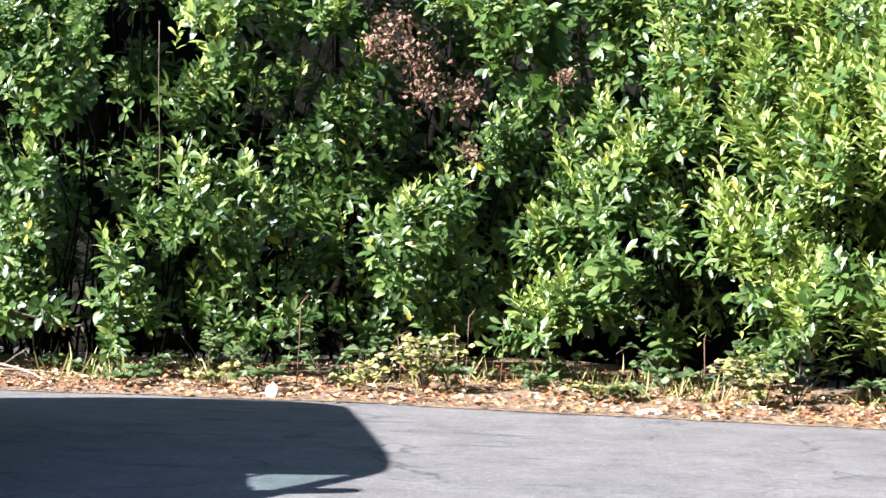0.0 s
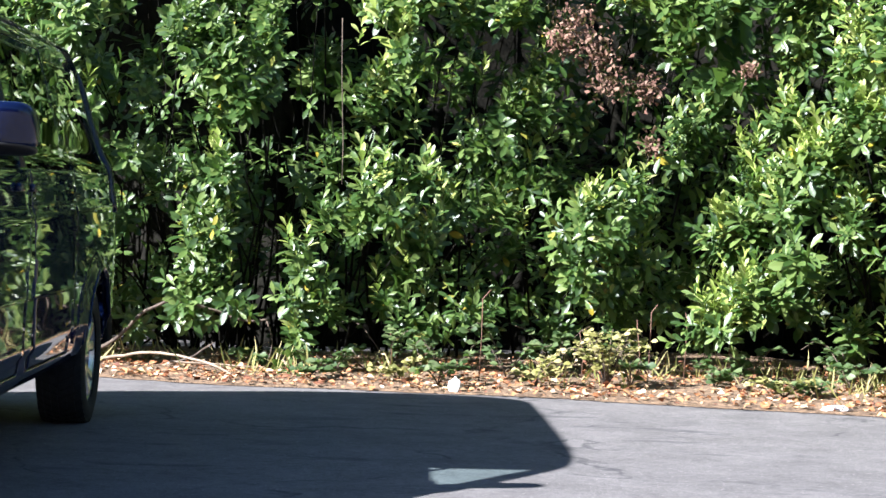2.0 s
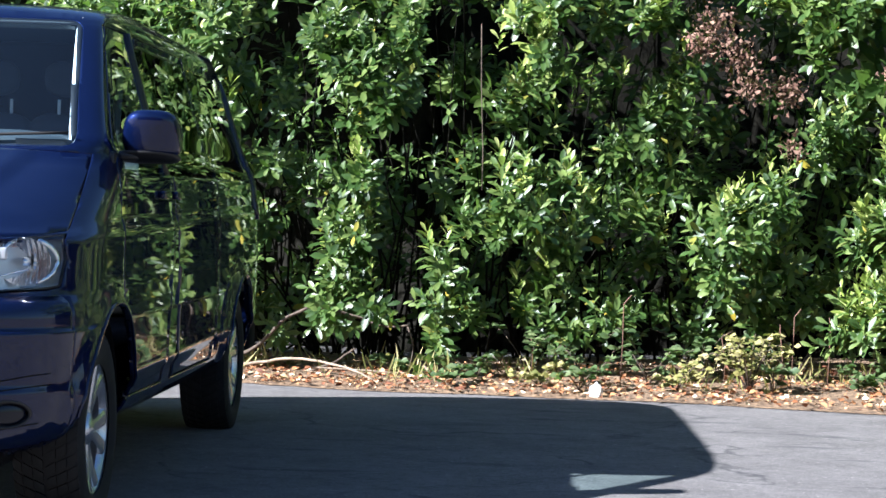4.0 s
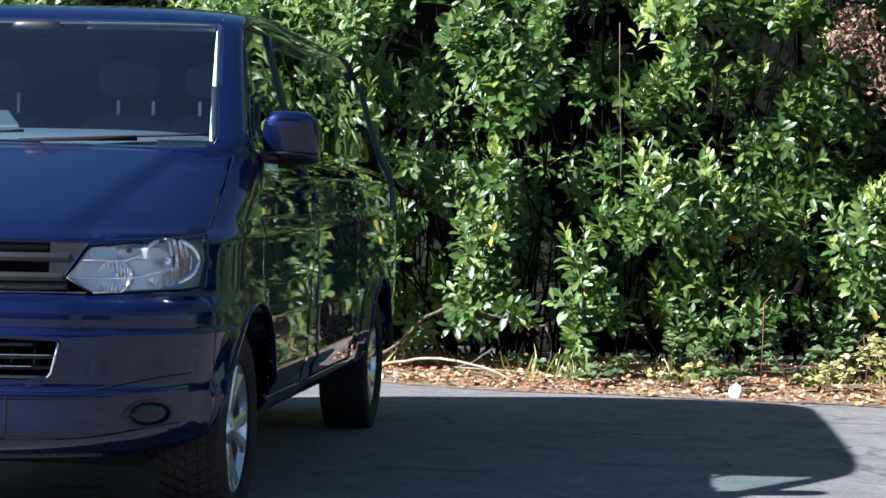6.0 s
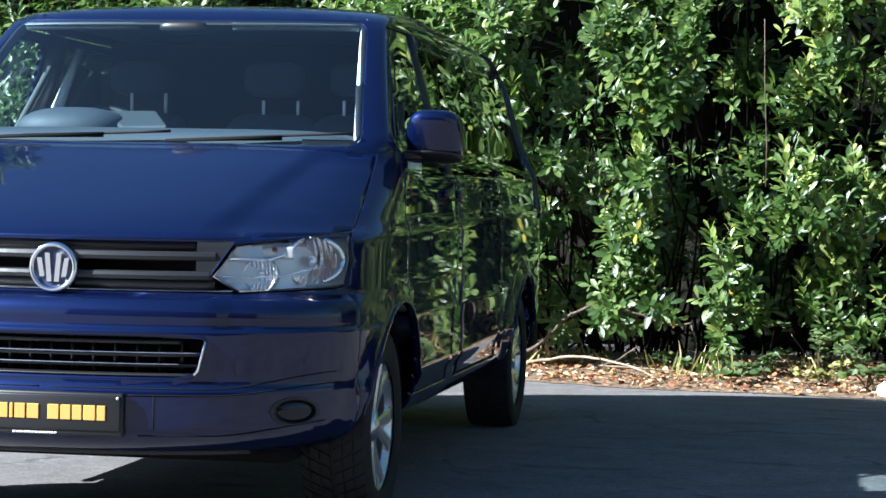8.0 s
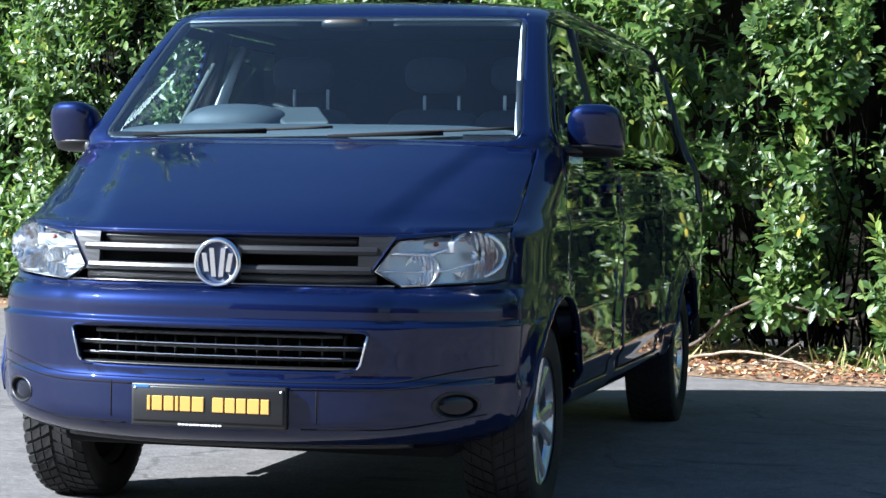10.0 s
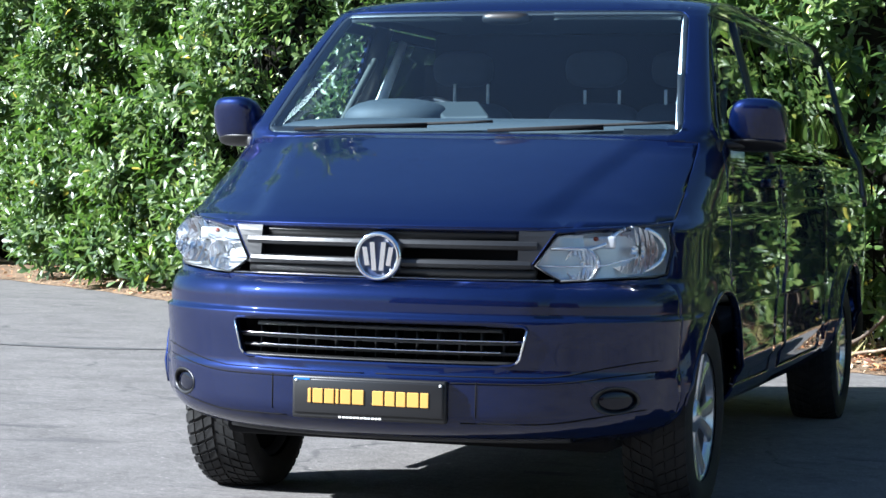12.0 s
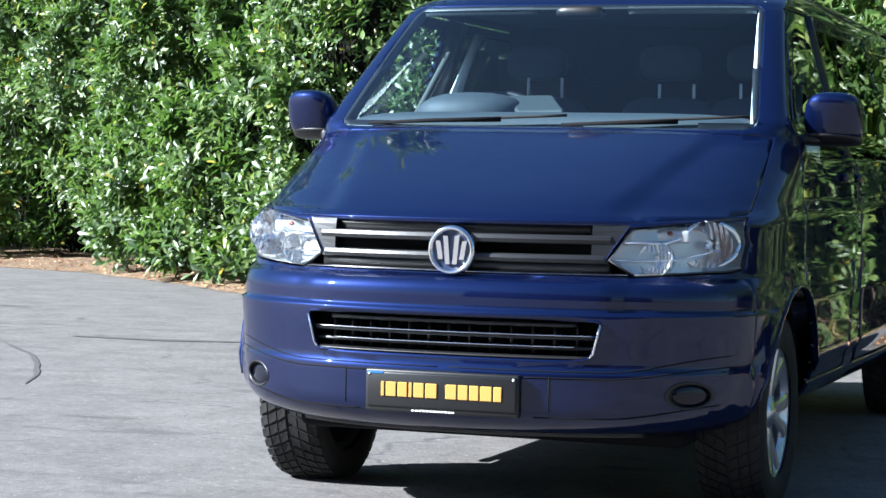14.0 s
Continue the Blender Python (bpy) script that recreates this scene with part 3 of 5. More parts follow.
tagged(part("fallen_leaves", scatter("fallen_leaves", leaf_template(0.062, 0.042, 0.4, 0.012), o, al, nr, rng.uniform(0.3, 0.95, n), DEAD)), "brown and orange fallen leaves along the verge", "leaves", kind="stuff")


def bramble(x, y, r, h, n, material, label, leaf=0.055, name="bramble", cat="plant"):
    top = thing(name, label, cat, "verge plants")
    canes_v, canes_f, O, D, N = [], [], [], [], []
    for k in range(max(3, n // 9)):
        a = rng.uniform(0, 6.28)
        ln, hh = r * rng.uniform(0.5, 1.1), h * rng.uniform(0.5, 1.1)
        pts = [(x + math.cos(a) * ln * t, y + math.sin(a) * ln * t, 0.02 + hh * math.sin(min(t * 2.2, 2.6)) * 0.9 + 0.02) for t in (0, 0.25, 0.5, 0.75, 1.0)]
        v0, f0 = tube(pts, [0.005, 0.004, 0.0035, 0.003, 0.002], 4)
        canes_f += [tuple(i + len(canes_v) for i in f) for f in f0]
        canes_v += v0
        for j in range(9):
            t = rng.uniform(0.15, 1.0)
            i = min(int(t * 4), 3)
            p = np.array(pts[i]) + (np.array(pts[i + 1]) - np.array(pts[i])) * (t * 4 - i)
            b = rng.uniform(0, 6.28)
            for q in (-0.9, 0, 0.9):
                O.append(p + rng.normal(0, 0.01, 3))
                D.append((math.cos(b + q), math.sin(b + q), 0.25))
                N.append((rng.normal(-0.2, 0.4), rng.normal(-0.5, 0.5), 1))
    me = scatter("leaves", leaf_template(leaf, leaf * 0.72, 0.25, 0.01), np.array(O), np.array(D), np.array(N), rng.uniform(0.7, 1.3, len(O)), material)
    tagged(part("leaves", me, None, top), kind="stuff")
    tagged(part("cane_tangle", mesh_from("cane_tangle", canes_v, canes_f, BARK), None, top), kind="stuff")


for x, y, r, h, n in ((2.05, 7.3, 0.35, 0.3, 40), (2.75, 7.0, 0.35, 0.32, 60), (3.15, 7.35, 0.4, 0.4, 60), (3.9, 6.95, 0.3, 0.28, 50), (4.45, 7.1, 0.3, 0.2, 40), (5.55, 6.65, 0.4, 0.42, 70), (6.0, 6.5, 0.4, 0.5, 80), (6.55, 6.1, 0.35, 0.35, 60), (1.55, 7.5, 0.2, 0.2, 25), (2.4, 7.6, 0.45, 0.35, 60), (3.5, 7.6, 0.45, 0.4, 60), (4.7, 7.4, 0.4, 0.3, 60), (5.3, 7.0, 0.4, 0.35, 60), (1.9, 6.95, 0.2, 0.1, 20), (2.7, 6.75, 0.2, 0.14, 30), (6.9, 5.7, 0.3, 0.3, 50), (4.1, 7.7, 0.4, 0.5, 40), (5.0, 6.55, 0.25, 0.15, 25)):
    bramble(x, y, r, h, int(n * 0.7), BRAMBLE, "low grey-green bramble sprawling over the verge", 0.06)
for x, y, r, h, n in ((3.75, 6.95, 0.32, 0.38, 150), (3.3, 6.9, 0.2, 0.2, 50), (4.8, 6.6, 0.3, 0.12, 50), (5.75, 6.3, 0.38, 0.34, 110), (2.45, 7.0, 0.2, 0.14, 40)):
    bramble(x, y, r, h, n, GRASS, "tuft of yellowing weeds on the verge", 0.045, "weed_tuft")

# thin straw and grass among the litter
n = 3200
u = rng.uniform(0.17, 0.5, n)
v = rng.uniform(0.12, 1.0, n) ** 0.8
xy = on_verge(u, v) + rng.normal(0, 0.05, (n, 2))
clump = np.array([wobble(p, 1.7, 9.0) for p in xy])
ok = clump > -0.05
xy, m = xy[ok], int(ok.sum())
tagged(part("grass", scatter("grass", leaf_template(0.15, 0.008, 0.2, 0.04, 3), np.column_stack([xy, np.full(m, 0.02)]), np.column_stack([rng.normal(0, 0.5, m), rng.normal(-0.1, 0.5, m), rng.uniform(0.4, 1.2, m)]), rng.normal(0, 1, (m, 3)), rng.uniform(0.5, 1.6, m), GRASS)), "sparse dry grass and straw along the verge", "grass", kind="stuff")

# dried flower heads hanging high in the hedge
for x, y, z, r in ((3.50, 7.25, 2.32, 0.16), (3.62, 7.2, 2.15, 0.15), (3.73, 7.2, 1.95, 0.16), (3.96, 7.2, 1.91, 0.12), (4.0, 7.2, 1.56, 0.09), (4.59, 7.1, 2.04, 0.07), (3.42, 7.2, 2.19, 0.11)):
    k = int(1500 * r)
    d = rng.normal(0, 1, (k, 3))
    o = np.array([x, y, z]) + d * r * np.array([0.42, 0.3, 0.4])
    top = thing("dried_flower_head", "faded brown flower heads of a climbing shrub", "flower", "dried flowers")
    tagged(part("floret_mass", scatter("floret_mass", leaf_template(0.034, 0.02, 0.4, 0.006, 3), o, rng.normal(0, 1, (k, 3)), rng.normal(0, 1, (k, 3)), rng.uniform(0.6, 1.5, k), DRY), None, top), kind="stuff")
    part("stalk", mesh_from("stalk", *tube([(x + 0.05, y + 0.6, z - 0.12), (x + 0.03, y + 0.25, z - 0.03), (x, y, z)], [0.006, 0.005, 0.003], 5), BARK), None, top)

# fallen branch with side twigs
def bent(pts, kink, k=5):
    """A smooth, slightly crooked line through points."""
    P = [Vector(q) for q in pts]
    P = [2 * P[0] - P[1]] + P + [2 * P[-1] - P[-2]]
    out = []
    for a, b, c, d in zip(P[:-3], P[1:-2], P[2:-1], P[3:]):
        for i in range(k):
            t = i / k
            q = 0.5 * (2 * b + (c - a) * t + (2 * a - 5 * b + 4 * c - d) * t * t + (3 * b - a - 3 * c + d) * t ** 3)
            out.append(q + Vector((wobble(q, 9.0, 1.0), wobble(q, 9.0, 6.0), wobble((q.x, q.z), 11.0, 3.0))) * kink)
    return out + [P[-2]]


br = thing("fallen_branch", "bare pale branch lying at the hedge's foot", "branch")
for pts, r, m in ((((0.35, 7.55, 0.06), (0.62, 7.5, 0.20), (0.82, 7.45, 0.40), (1.05, 7.42, 0.47), (1.25, 7.4, 0.42), (1.45, 7.4, 0.36), (1.62, 7.4, 0.37)), 0.014, BARK),
                  (((0.30, 7.35, 0.07), (0.65, 7.3, 0.11), (0.95, 7.2, 0.15), (1.2, 7.1, 0.12), (1.42, 6.95, 0.05)), 0.012, PALE_BARK),
                  (((1.0, 7.25, 0.09), (1.3, 7.3, 0.08), (1.7, 7.35, 0.06)), 0.008, PALE_BARK), (((0.9, 7.35, 0.03), (1.15, 7.3, 0.13), (1.28, 7.3, 0.22)), 0.010, BARK), (((1.6, 7.38, 0.37), (1.64, 7.38, 0.22), (1.60, 7.38, 0.06)), 0.006, BARK), (((1.72, 7.3, 0.12), (1.85, 7.2, 0.03)), 0.009, PALE_BARK)):
    pts = bent(pts, 0.012)
    part("limb", mesh_from("limb", *tube(pts, [r * (1 - 0.55 * i / (len(pts) - 1)) for i in range(len(pts))], 8), m), None, br)
# thin pale hanging stem, and dry upright weed stems
tagged(part("hanging_stem", mesh_from("hanging_stem", *tube([(2.03, 7.25, 2.30), (2.04, 7.24, 1.9), (2.06, 7.25, 1.5), (2.06, 7.25, 1.25)], 0.003, 6), BARK)), "thin pale dry stem hanging down the hedge", "stem")
for x, y, h in ((2.96, 7.1, 0.62), (3.62, 7.3, 0.4), (3.98, 7.3, 0.45), (4.05, 7.35, 0.55), (4.6, 7.6, 0.6), (5.55, 7.1, 0.45), (2.4, 7.5, 0.4), (4.3, 7.5, 0.5)):
    pts = [(x, y, 0.0), (x + 0.01, y, h * 0.5), (x + 0.02 * rng.uniform(-1, 1), y, h * 0.9), (x + 0.06 * rng.uniform(-0.3, 1), y, h)]
    tagged(part("dry_weed", mesh_from("dry_weed", *tube(pts, [0.0035, 0.003, 0.0045, 0.002], 5), DRY)), "dry brown upright weed stem", "stem", "weed stems")


def scrap(x, y, r, h, label):
    bm = bmesh.new()
    bmesh.ops.create_icosphere(bm, subdivisions=2, radius=1)
    for q in bm.verts:
        k = 1 + 0.35 * noise.noise(q.co * 2.1 + Vector((x, y, 0)))
        q.co = Vector((x + q.co.x * r * k, y + q.co.y * r * 0.7 * k, max(h * (q.co.z * k * 0.6 + 0.5), 0.004)))
    tagged(part("paper_scrap", bm, WHITE, smooth=False), label, "litter", "litter")


scrap(2.80, 6.62, 0.04, 0.09, "crumpled white paper scrap on the verge")
scrap(5.02, 6.12, 0.09, 0.04, "flat white scrap on the leaf litter")
scrap(5.62, 6.42, 0.05, 0.07, "crumpled pale plastic scrap among the weeds")
scrap(-7.9, 14.1, 0.10, 0.16, "pale crumpled bag by the far hedge")

# what stands behind the camera: a brick building, seen only as reflections
shed = thing("brick_building", "red brick building across the yard", "building")
# height is made up, raised to block low skylight from the yard
part("wall", soft_box((-6, -27, 0), (18, -19, 7.4), 0), BRICK, shed, "", False)
part("roof", soft_box((-6.3, -27.3, 7.4), (18.3, -18.7, 7.8), 0.05), BLACK, shed)


# ---- the van ----
# Body skin as stacked plan outlines: height, front on the axis, half width, depth and squareness of the front corner, rear.
SKIN = [
    (0.285, 0.170, 0.800, 0.64, 2.30, 5.100), (0.315, 0.070, 0.860, 0.66, 2.30, 5.220), (0.345, 0.030, 0.900, 0.66, 2.30, 5.280),
    (0.390, 0.012, 0.922, 0.64, 2.30, 5.300), (0.500, 0.012, 0.936, 0.63, 2.30, 5.300), (0.512, 0.014, 0.937, 0.63, 2.30, 5.300),
    (0.520, 0.022, 0.938, 0.63, 2.30, 5.300), (0.690, 0.016, 0.948, 0.62, 2.30, 5.290), (0.699, 0.017, 0.949, 0.62, 2.30, 5.290),
    (0.704, 0.036, 0.950, 0.62, 2.30, 5.290), (0.715, 0.036, 0.950, 0.62, 2.30, 5.290), (0.760, 0.034, 0.951, 0.63, 2.30, 5.290),
    (0.790, 0.048, 0.951, 0.65, 2.30, 5.280), (0.812, 0.085, 0.952, 0.67, 2.20, 5.280), (0.870, 0.092, 0.953, 0.68, 2.20, 5.270),
    (0.980, 0.106, 0.953, 0.68, 2.20, 5.270), (0.995, 0.118, 0.953, 0.68, 2.20, 5.260), (1.015, 0.155, 0.952, 0.67, 2.20, 5.260),
    (1.060, 0.250, 0.950, 0.65, 2.25, 5.260), (1.120, 0.400, 0.946, 0.61, 2.35, 5.250), (1.180, 0.560, 0.940, 0.56, 2.50, 5.250),
    (1.240, 0.725, 0.930, 0.47, 2.70, 5.240), (1.290, 0.870, 0.917, 0.35, 2.90, 5.235), (1.315, 0.940, 0.900, 0.22, 3.00, 5.230),
    (1.335, 0.966, 0.890, 0.18, 3.00, 5.228), (1.500, 1.152, 0.838, 0.16, 3.00, 5.200), (1.650, 1.328, 0.796, 0.16, 3.00, 5.175),
    (1.780, 1.490, 0.760, 0.17, 3.00, 5.150), (1.830, 1.562, 0.748, 0.25, 2.90, 5.135), (1.856, 1.640, 0.740, 0.40, 2.60, 5.120),
    (1.874, 1.760, 0.728, 0.55, 2.50, 5.100), (1.890, 1.920, 0.690, 0.62, 2.50, 5.060), (1.904, 2.120, 0.610, 0.50, 2.80, 4.970),
    (1.914, 2.400, 0.460, 0.50, 2.60, 4.800), (1.920, 2.800, 0.200, 0.40, 2.40, 4.400)]
SK = np.array(SKIN)


def pchip(x, y, q):
    """Monotone cubic through (x, y), at q."""
    h, s = np.diff(x), np.diff(y) / np.diff(x)
    d = np.zeros(len(x))
    for i in range(1, len(x) - 1):
        if s[i - 1] * s[i] > 0:
            w1, w2 = 2 * h[i] + h[i - 1], h[i] + 2 * h[i - 1]
            d[i] = (w1 + w2) / (w1 / s[i - 1] + w2 / s[i])
    d[0], d[-1] = s[0], s[-1]
    i = np.clip(np.searchsorted(x, q) - 1, 0, len(x) - 2)
    u = (q - x[i]) / h[i]
    return (1 + 2 * u) * (1 - u) ** 2 * y[i] + u * (1 - u) ** 2 * h[i] * d[i] + u * u * (3 - 2 * u) * y[i + 1] + u * u * (u - 1) * h[i] * d[i + 1]


def skin(z):
    """Front, half width, corner depth, squareness and rear of the outline at height z."""
    z = min(max(z, SK[0, 0]), SK[-1, 0])
    return [float(pchip(SK[:, 0], SK[:, k], np.array([z]))[0]) for k in range(1, 6)]


def smoothstep(a, b, v):
    u = min(max((v - a) / (b - a), 0.0), 1.0)
    return u * u * (3 - 2 * u)


def relief(x, y, z):
    """Creases: how far the skin sinks at a place (in along y on the bonnet, in along x on the sides)."""
    dy = 0.0
    if 0.99 < z < 1.31 and y < 1.3:
        edge = 0.47 + 0.62 * (z - 1.0)
        dy = 0.035 * smoothstep(edge - 0.02, edge + 0.045, abs(x)) * smoothstep(0.99, 1.03, z) * (1 - smoothstep(1.26, 1.31, z))
    if 0.70 < z < 0.812 and y < 0.6:
        dy += 0.014 * smoothstep(0.530, 0.550, abs(x))
    dx = 0.0
    if y > 0.5:
        belt = 1.022 + 0.016 * (y - 0.4)
        dx += 0.007 * smoothstep(belt - 0.004, belt + 0.012, z) * (1 - smoothstep(1.05, 1.27, z)) - 0.004 * math.exp(-((z - belt + 0.02) / 0.03) ** 2)
        sill = 0.458 + 0.016 * (y - 1.3)
        dx += 0.012 * (1 - smoothstep(sill - 0.014, sill + 0.002, z)) - 0.006 * math.exp(-((z - sill - 0.02) / 0.03) ** 2)
        dx -= 0.002 * math.exp(-((z - 1.235) / 0.03) ** 2)
    # flared wheel arches
    for wy in (0.918, 4.308):
        r = math.hypot(y - wy, z - 0.335)
        if r < 0.60 and abs(x) > 0.6:
            dx -= 0.028 * (1 - smoothstep(0.445, 0.520, r)) * smoothstep(0.28, 0.45, z)
    return dx, dy


def front_y(x, z):
    y0, w, d, n, _ = skin(z)
    u = min(abs(x) / w, 1.0)
    return y0 + d * (1 - (1 - u ** n) ** (1 / n)) + relief(x, 0.3, z)[1]


def side_x(y, z):
    y0, w, d, n, yr = skin(z)
    if y < y0 + d:
        u = min(max((y0 + d - y) / d, 0), 1)
        x = w * (1 - u ** n) ** (1 / n)
    else:
        x = w
    x -= (0.030 + 0.03 * smoothstep(0.8, 1.7, z)) * max(0, (y - 2.2) / 3.0) ** 2
    return x - relief(x, y, z)[0]


def outline(z, nf=36, ns=66, nr=12):
    y0, w, d, n, yr = skin(z)
    pts = []
    for i in range(nf):
        th = (i / nf) * math.pi / 2
        pts.append((w * math.sin(th) ** (2 / n), y0 + d * (1 - math.cos(th) ** (2 / n))))
    high = smoothstep(1.76, 1.88, z)
    dr, nn = 0.22 + 0.22 * high, 3.2 - 0.6 * high
    ya, yb = y0 + d, max(yr - dr, y0 + d + 0.02)
    # closer rows about the two wheel arches
    ys = np.linspace(ya, yb, 400)
    dens = 1 + 2.2 * np.exp(-((ys - 0.918) / 0.5) ** 2) + 1.6 * np.exp(-((ys - 4.308) / 0.5) ** 2)
    acc = np.concatenate([[0], np.cumsum((dens[1:] + dens[:-1]) / 2)])
    pts += [(w, float(np.interp(acc[-1] * i / ns, acc, ys))) for i in range(ns)]
    for i in range(nr + 1):
        th = (1 - i / nr) * math.pi / 2
        pts.append((w * max(math.sin(th), 0) ** (2 / nn), yb + (yr - yb) * max(math.cos(th), 0) ** (2 / nn)))
    out = []
    for x, y in pts:
        k = (0.030 + 0.03 * smoothstep(0.8, 1.7, z)) * max(0, (y - 2.2) / 3.0) ** 2
        x2 = max(x - k * (x / w if w else 0), 0)
        dx, dy = relief(x2, y, z)
        out.append((max(x2 - dx * min(1, x2 / 0.3), 0), y + dy))
    return out


def body_skin():
    zs = []
    for a, b in zip(SK[:-1, 0], SK[1:, 0]):
        k = max(1, int(round((b - a) / 0.021)))
        zs += [a + (b - a) * i / k for i in range(k)]
    zs.append(SK[-1, 0])
    bm = bmesh.new()
    rings = []
    for z in zs:
        half = outline(z)
        loop = [(x, y, z) for x, y in half] + [(-x, y, z) for x, y in half[-2:0:-1]]
        rings.append([bm.verts.new(p) for p in loop])
    m = len(rings[0])
    for a, b in zip(rings[:-1], rings[1:]):
        for k in range(m):
            bm.faces.new((a[k], a[(k + 1) % m], b[(k + 1) % m], b[k]))
    bm.faces.new(rings[-1])
    bm.normal_update()
    return bm


def grow(poly, g):
    """A convex outline moved outwards by g."""
    area = sum(poly[i][0] * poly[(i + 1) % len(poly)][1] - poly[(i + 1) % len(poly)][0] * poly[i][1] for i in range(len(poly)))
    s = 1 if area > 0 else -1
    lines = []
    for i in range(len(poly)):
        p, q = Vector(poly[i]), Vector(poly[(i + 1) % len(poly)])
        d = (q - p).normalized()
        nrm = Vector((d.y, -d.x)) * s
        lines.append((p + nrm * g, d))
    out = []
    for i in range(len(poly)):
        (p, d), (q, e) = lines[i - 1], lines[i]
        den = d.x * e.y - d.y * e.x
        if abs(den) < 1e-6:
            out.append(tuple(q))
        else:
            k = ((q.x - p.x) * e.y - (q.y - p.y) * e.x) / den
            out.append(tuple(p + d * k))
    return out


def rounded(poly, r, seg=4):
    """A convex outline with its corners rounded."""
    out = []
    for i in range(len(poly)):
        p, a, b = Vector(poly[i]), Vector(poly[i - 1]), Vector(poly[(i + 1) % len(poly)])
        k = min(r, (a - p).length * 0.45, (b - p).length * 0.45)
        s, e = p + (a - p).normalized() * k, p + (b - p).normalized() * k
        for j in range(seg + 1):
            t = j / seg
            out.append(tuple(s * (1 - t) ** 2 + p * 2 * t * (1 - t) + e * t * t))
    return out


def inside(poly, a, b):
    area = sum(poly[i][0] * poly[(i + 1) % len(poly)][1] - poly[(i + 1) % len(poly)][0] * poly[i][1] for i in range(len(poly)))
    s = 1 if area > 0 else -1
    for i in range(len(poly)):
        p, q = poly[i], poly[(i + 1) % len(poly)]
        if ((q[0] - p[0]) * (b - p[1]) - (q[1] - p[1]) * (a - p[0])) * s < 0:
            return False
    return True


def cut(bm, poly, ax, keep):
    """Cuts the skin along an outline seen along the third axis, and returns the faces within it."""
    i, j = ax
    lo = [min(p[k] for p in poly) - 0.01 for k in (0, 1)]
    hi = [max(p[k] for p in poly) + 0.01 for k in (0, 1)]

    def near(f):
        c = f.calc_center_median()
        if not keep(c):
            return False
        us, vs = [v.co[i] for v in f.verts], [v.co[j] for v in f.verts]
        return max(us) > lo[0] and min(us) < hi[0] and max(vs) > lo[1] and min(vs) < hi[1]

    for k in range(len(poly)):
        p, q = poly[k], poly[(k + 1) % len(poly)]
        co, no = [0, 0, 0], [0, 0, 0]
        co[i], co[j] = p
        no[i], no[j] = q[1] - p[1], p[0] - q[0]
        fs = [f for f in bm.faces if near(f)]
        geom = fs + list({e for f in fs for e in f.edges}) + list({v for f in fs for v in f.verts})
        bmesh.ops.bisect_plane(bm, geom=geom, dist=1e-5, plane_co=co, plane_no=Vector(no).normalized())
    got = []
    for f in bm.faces:
        c = f.calc_center_median()
        if keep(c) and inside(poly, c[i], c[j]):
            got.append(f)
    return got


def lift(bm, faces):
    """The faces as a bmesh of their own, taken out of bm."""
    out, seen = bmesh.new(), {}
    for f in faces:
        vs = []
        for v in f.verts:
            if v not in seen:
                seen[v] = out.verts.new(v.co)
            vs.append(seen[v])
        out.faces.new(vs)
    bmesh.ops.delete(bm, geom=faces, context="FACES")
    return out


def panel(bm, poly, ax, keep, gap=0.0035):
    """Cuts a panel out, leaving a gap all round."""
    cut(bm, grow(poly, gap), ax, keep)
    got = cut(bm, grow(poly, -gap), ax, keep)
    piece = lift(bm, got)
    rest = [f for f in bm.faces if keep(f.calc_center_median()) and inside(grow(poly, gap), *[f.calc_center_median()[k] for k in ax])]
    bmesh.ops.delete(bm, geom=rest, context="FACES")
    return piece


def sheet(name, bm, material, parent, thick=0.02, label="", smooth=True):
    """A skin panel with thickness inwards."""
    bmesh.ops.remove_doubles(bm, verts=bm.verts, dist=1e-5)
    ob = part(name, bm, material, parent, label, smooth, False)
    if thick:
        s = ob.modifiers.new("thickness", "SOLIDIFY")
        s.thickness, s.offset, s.use_rim = thick, -1, True
        s.use_even_offset = False
    return ob


XZ, YZ = (0, 2), (1, 2)
VAN = thing("van", "dark blue panel van with windows parked on asphalt before a hedge", "van")
skin_bm = body_skin()
# normals outwards
bmesh.ops.recalc_face_normals(skin_bm, faces=skin_bm.faces)

FRONT = lambda c: c.y < 1.9
LEFT = lambda c: c.x > 0.3
RIGHT = lambda c: c.x < -0.3
sides = ((1, LEFT, "left"), (-1, RIGHT, "right"))

# wheel arches
for s, keep, _ in sides:
    for wy, r in ((0.918, 0.435), (4.308, 0.425)):
        ring = [(wy + r * math.cos(a * math.pi / 18), 0.335 + r * math.sin(a * math.pi / 18)) for a in range(36)]
        bmesh.ops.delete(skin_bm, geom=cut(skin_bm, ring, YZ, lambda c, k=keep: k(c) and abs(c.x) > 0.5), context="FACES")

# glass
SCREEN_POLY = rounded([(-0.80, 1.312), (0.80, 1.312), (0.694, 1.800), (-0.694, 1.800)], 0.05)
screen_bm = lift(skin_bm, cut(skin_bm, SCREEN_POLY, XZ, FRONT))
lamps, fogs, doors, slides, quarters = {}, {}, {}, {}, {}
LAMP = [(0.578, 0.816), (0.842, 0.832), (0.874, 0.841), (0.886, 0.93), (0.872, 1.012), (0.80, 1.002), (0.566, 0.979), (0.495, 0.867)]
for s, keep, _ in sides:
    poly = [(s * x, z) for x, z in LAMP]
    lamps[s] = panel(skin_bm, poly, XZ, lambda c, s=s: c.y < 0.75 and c.x * s > 0)
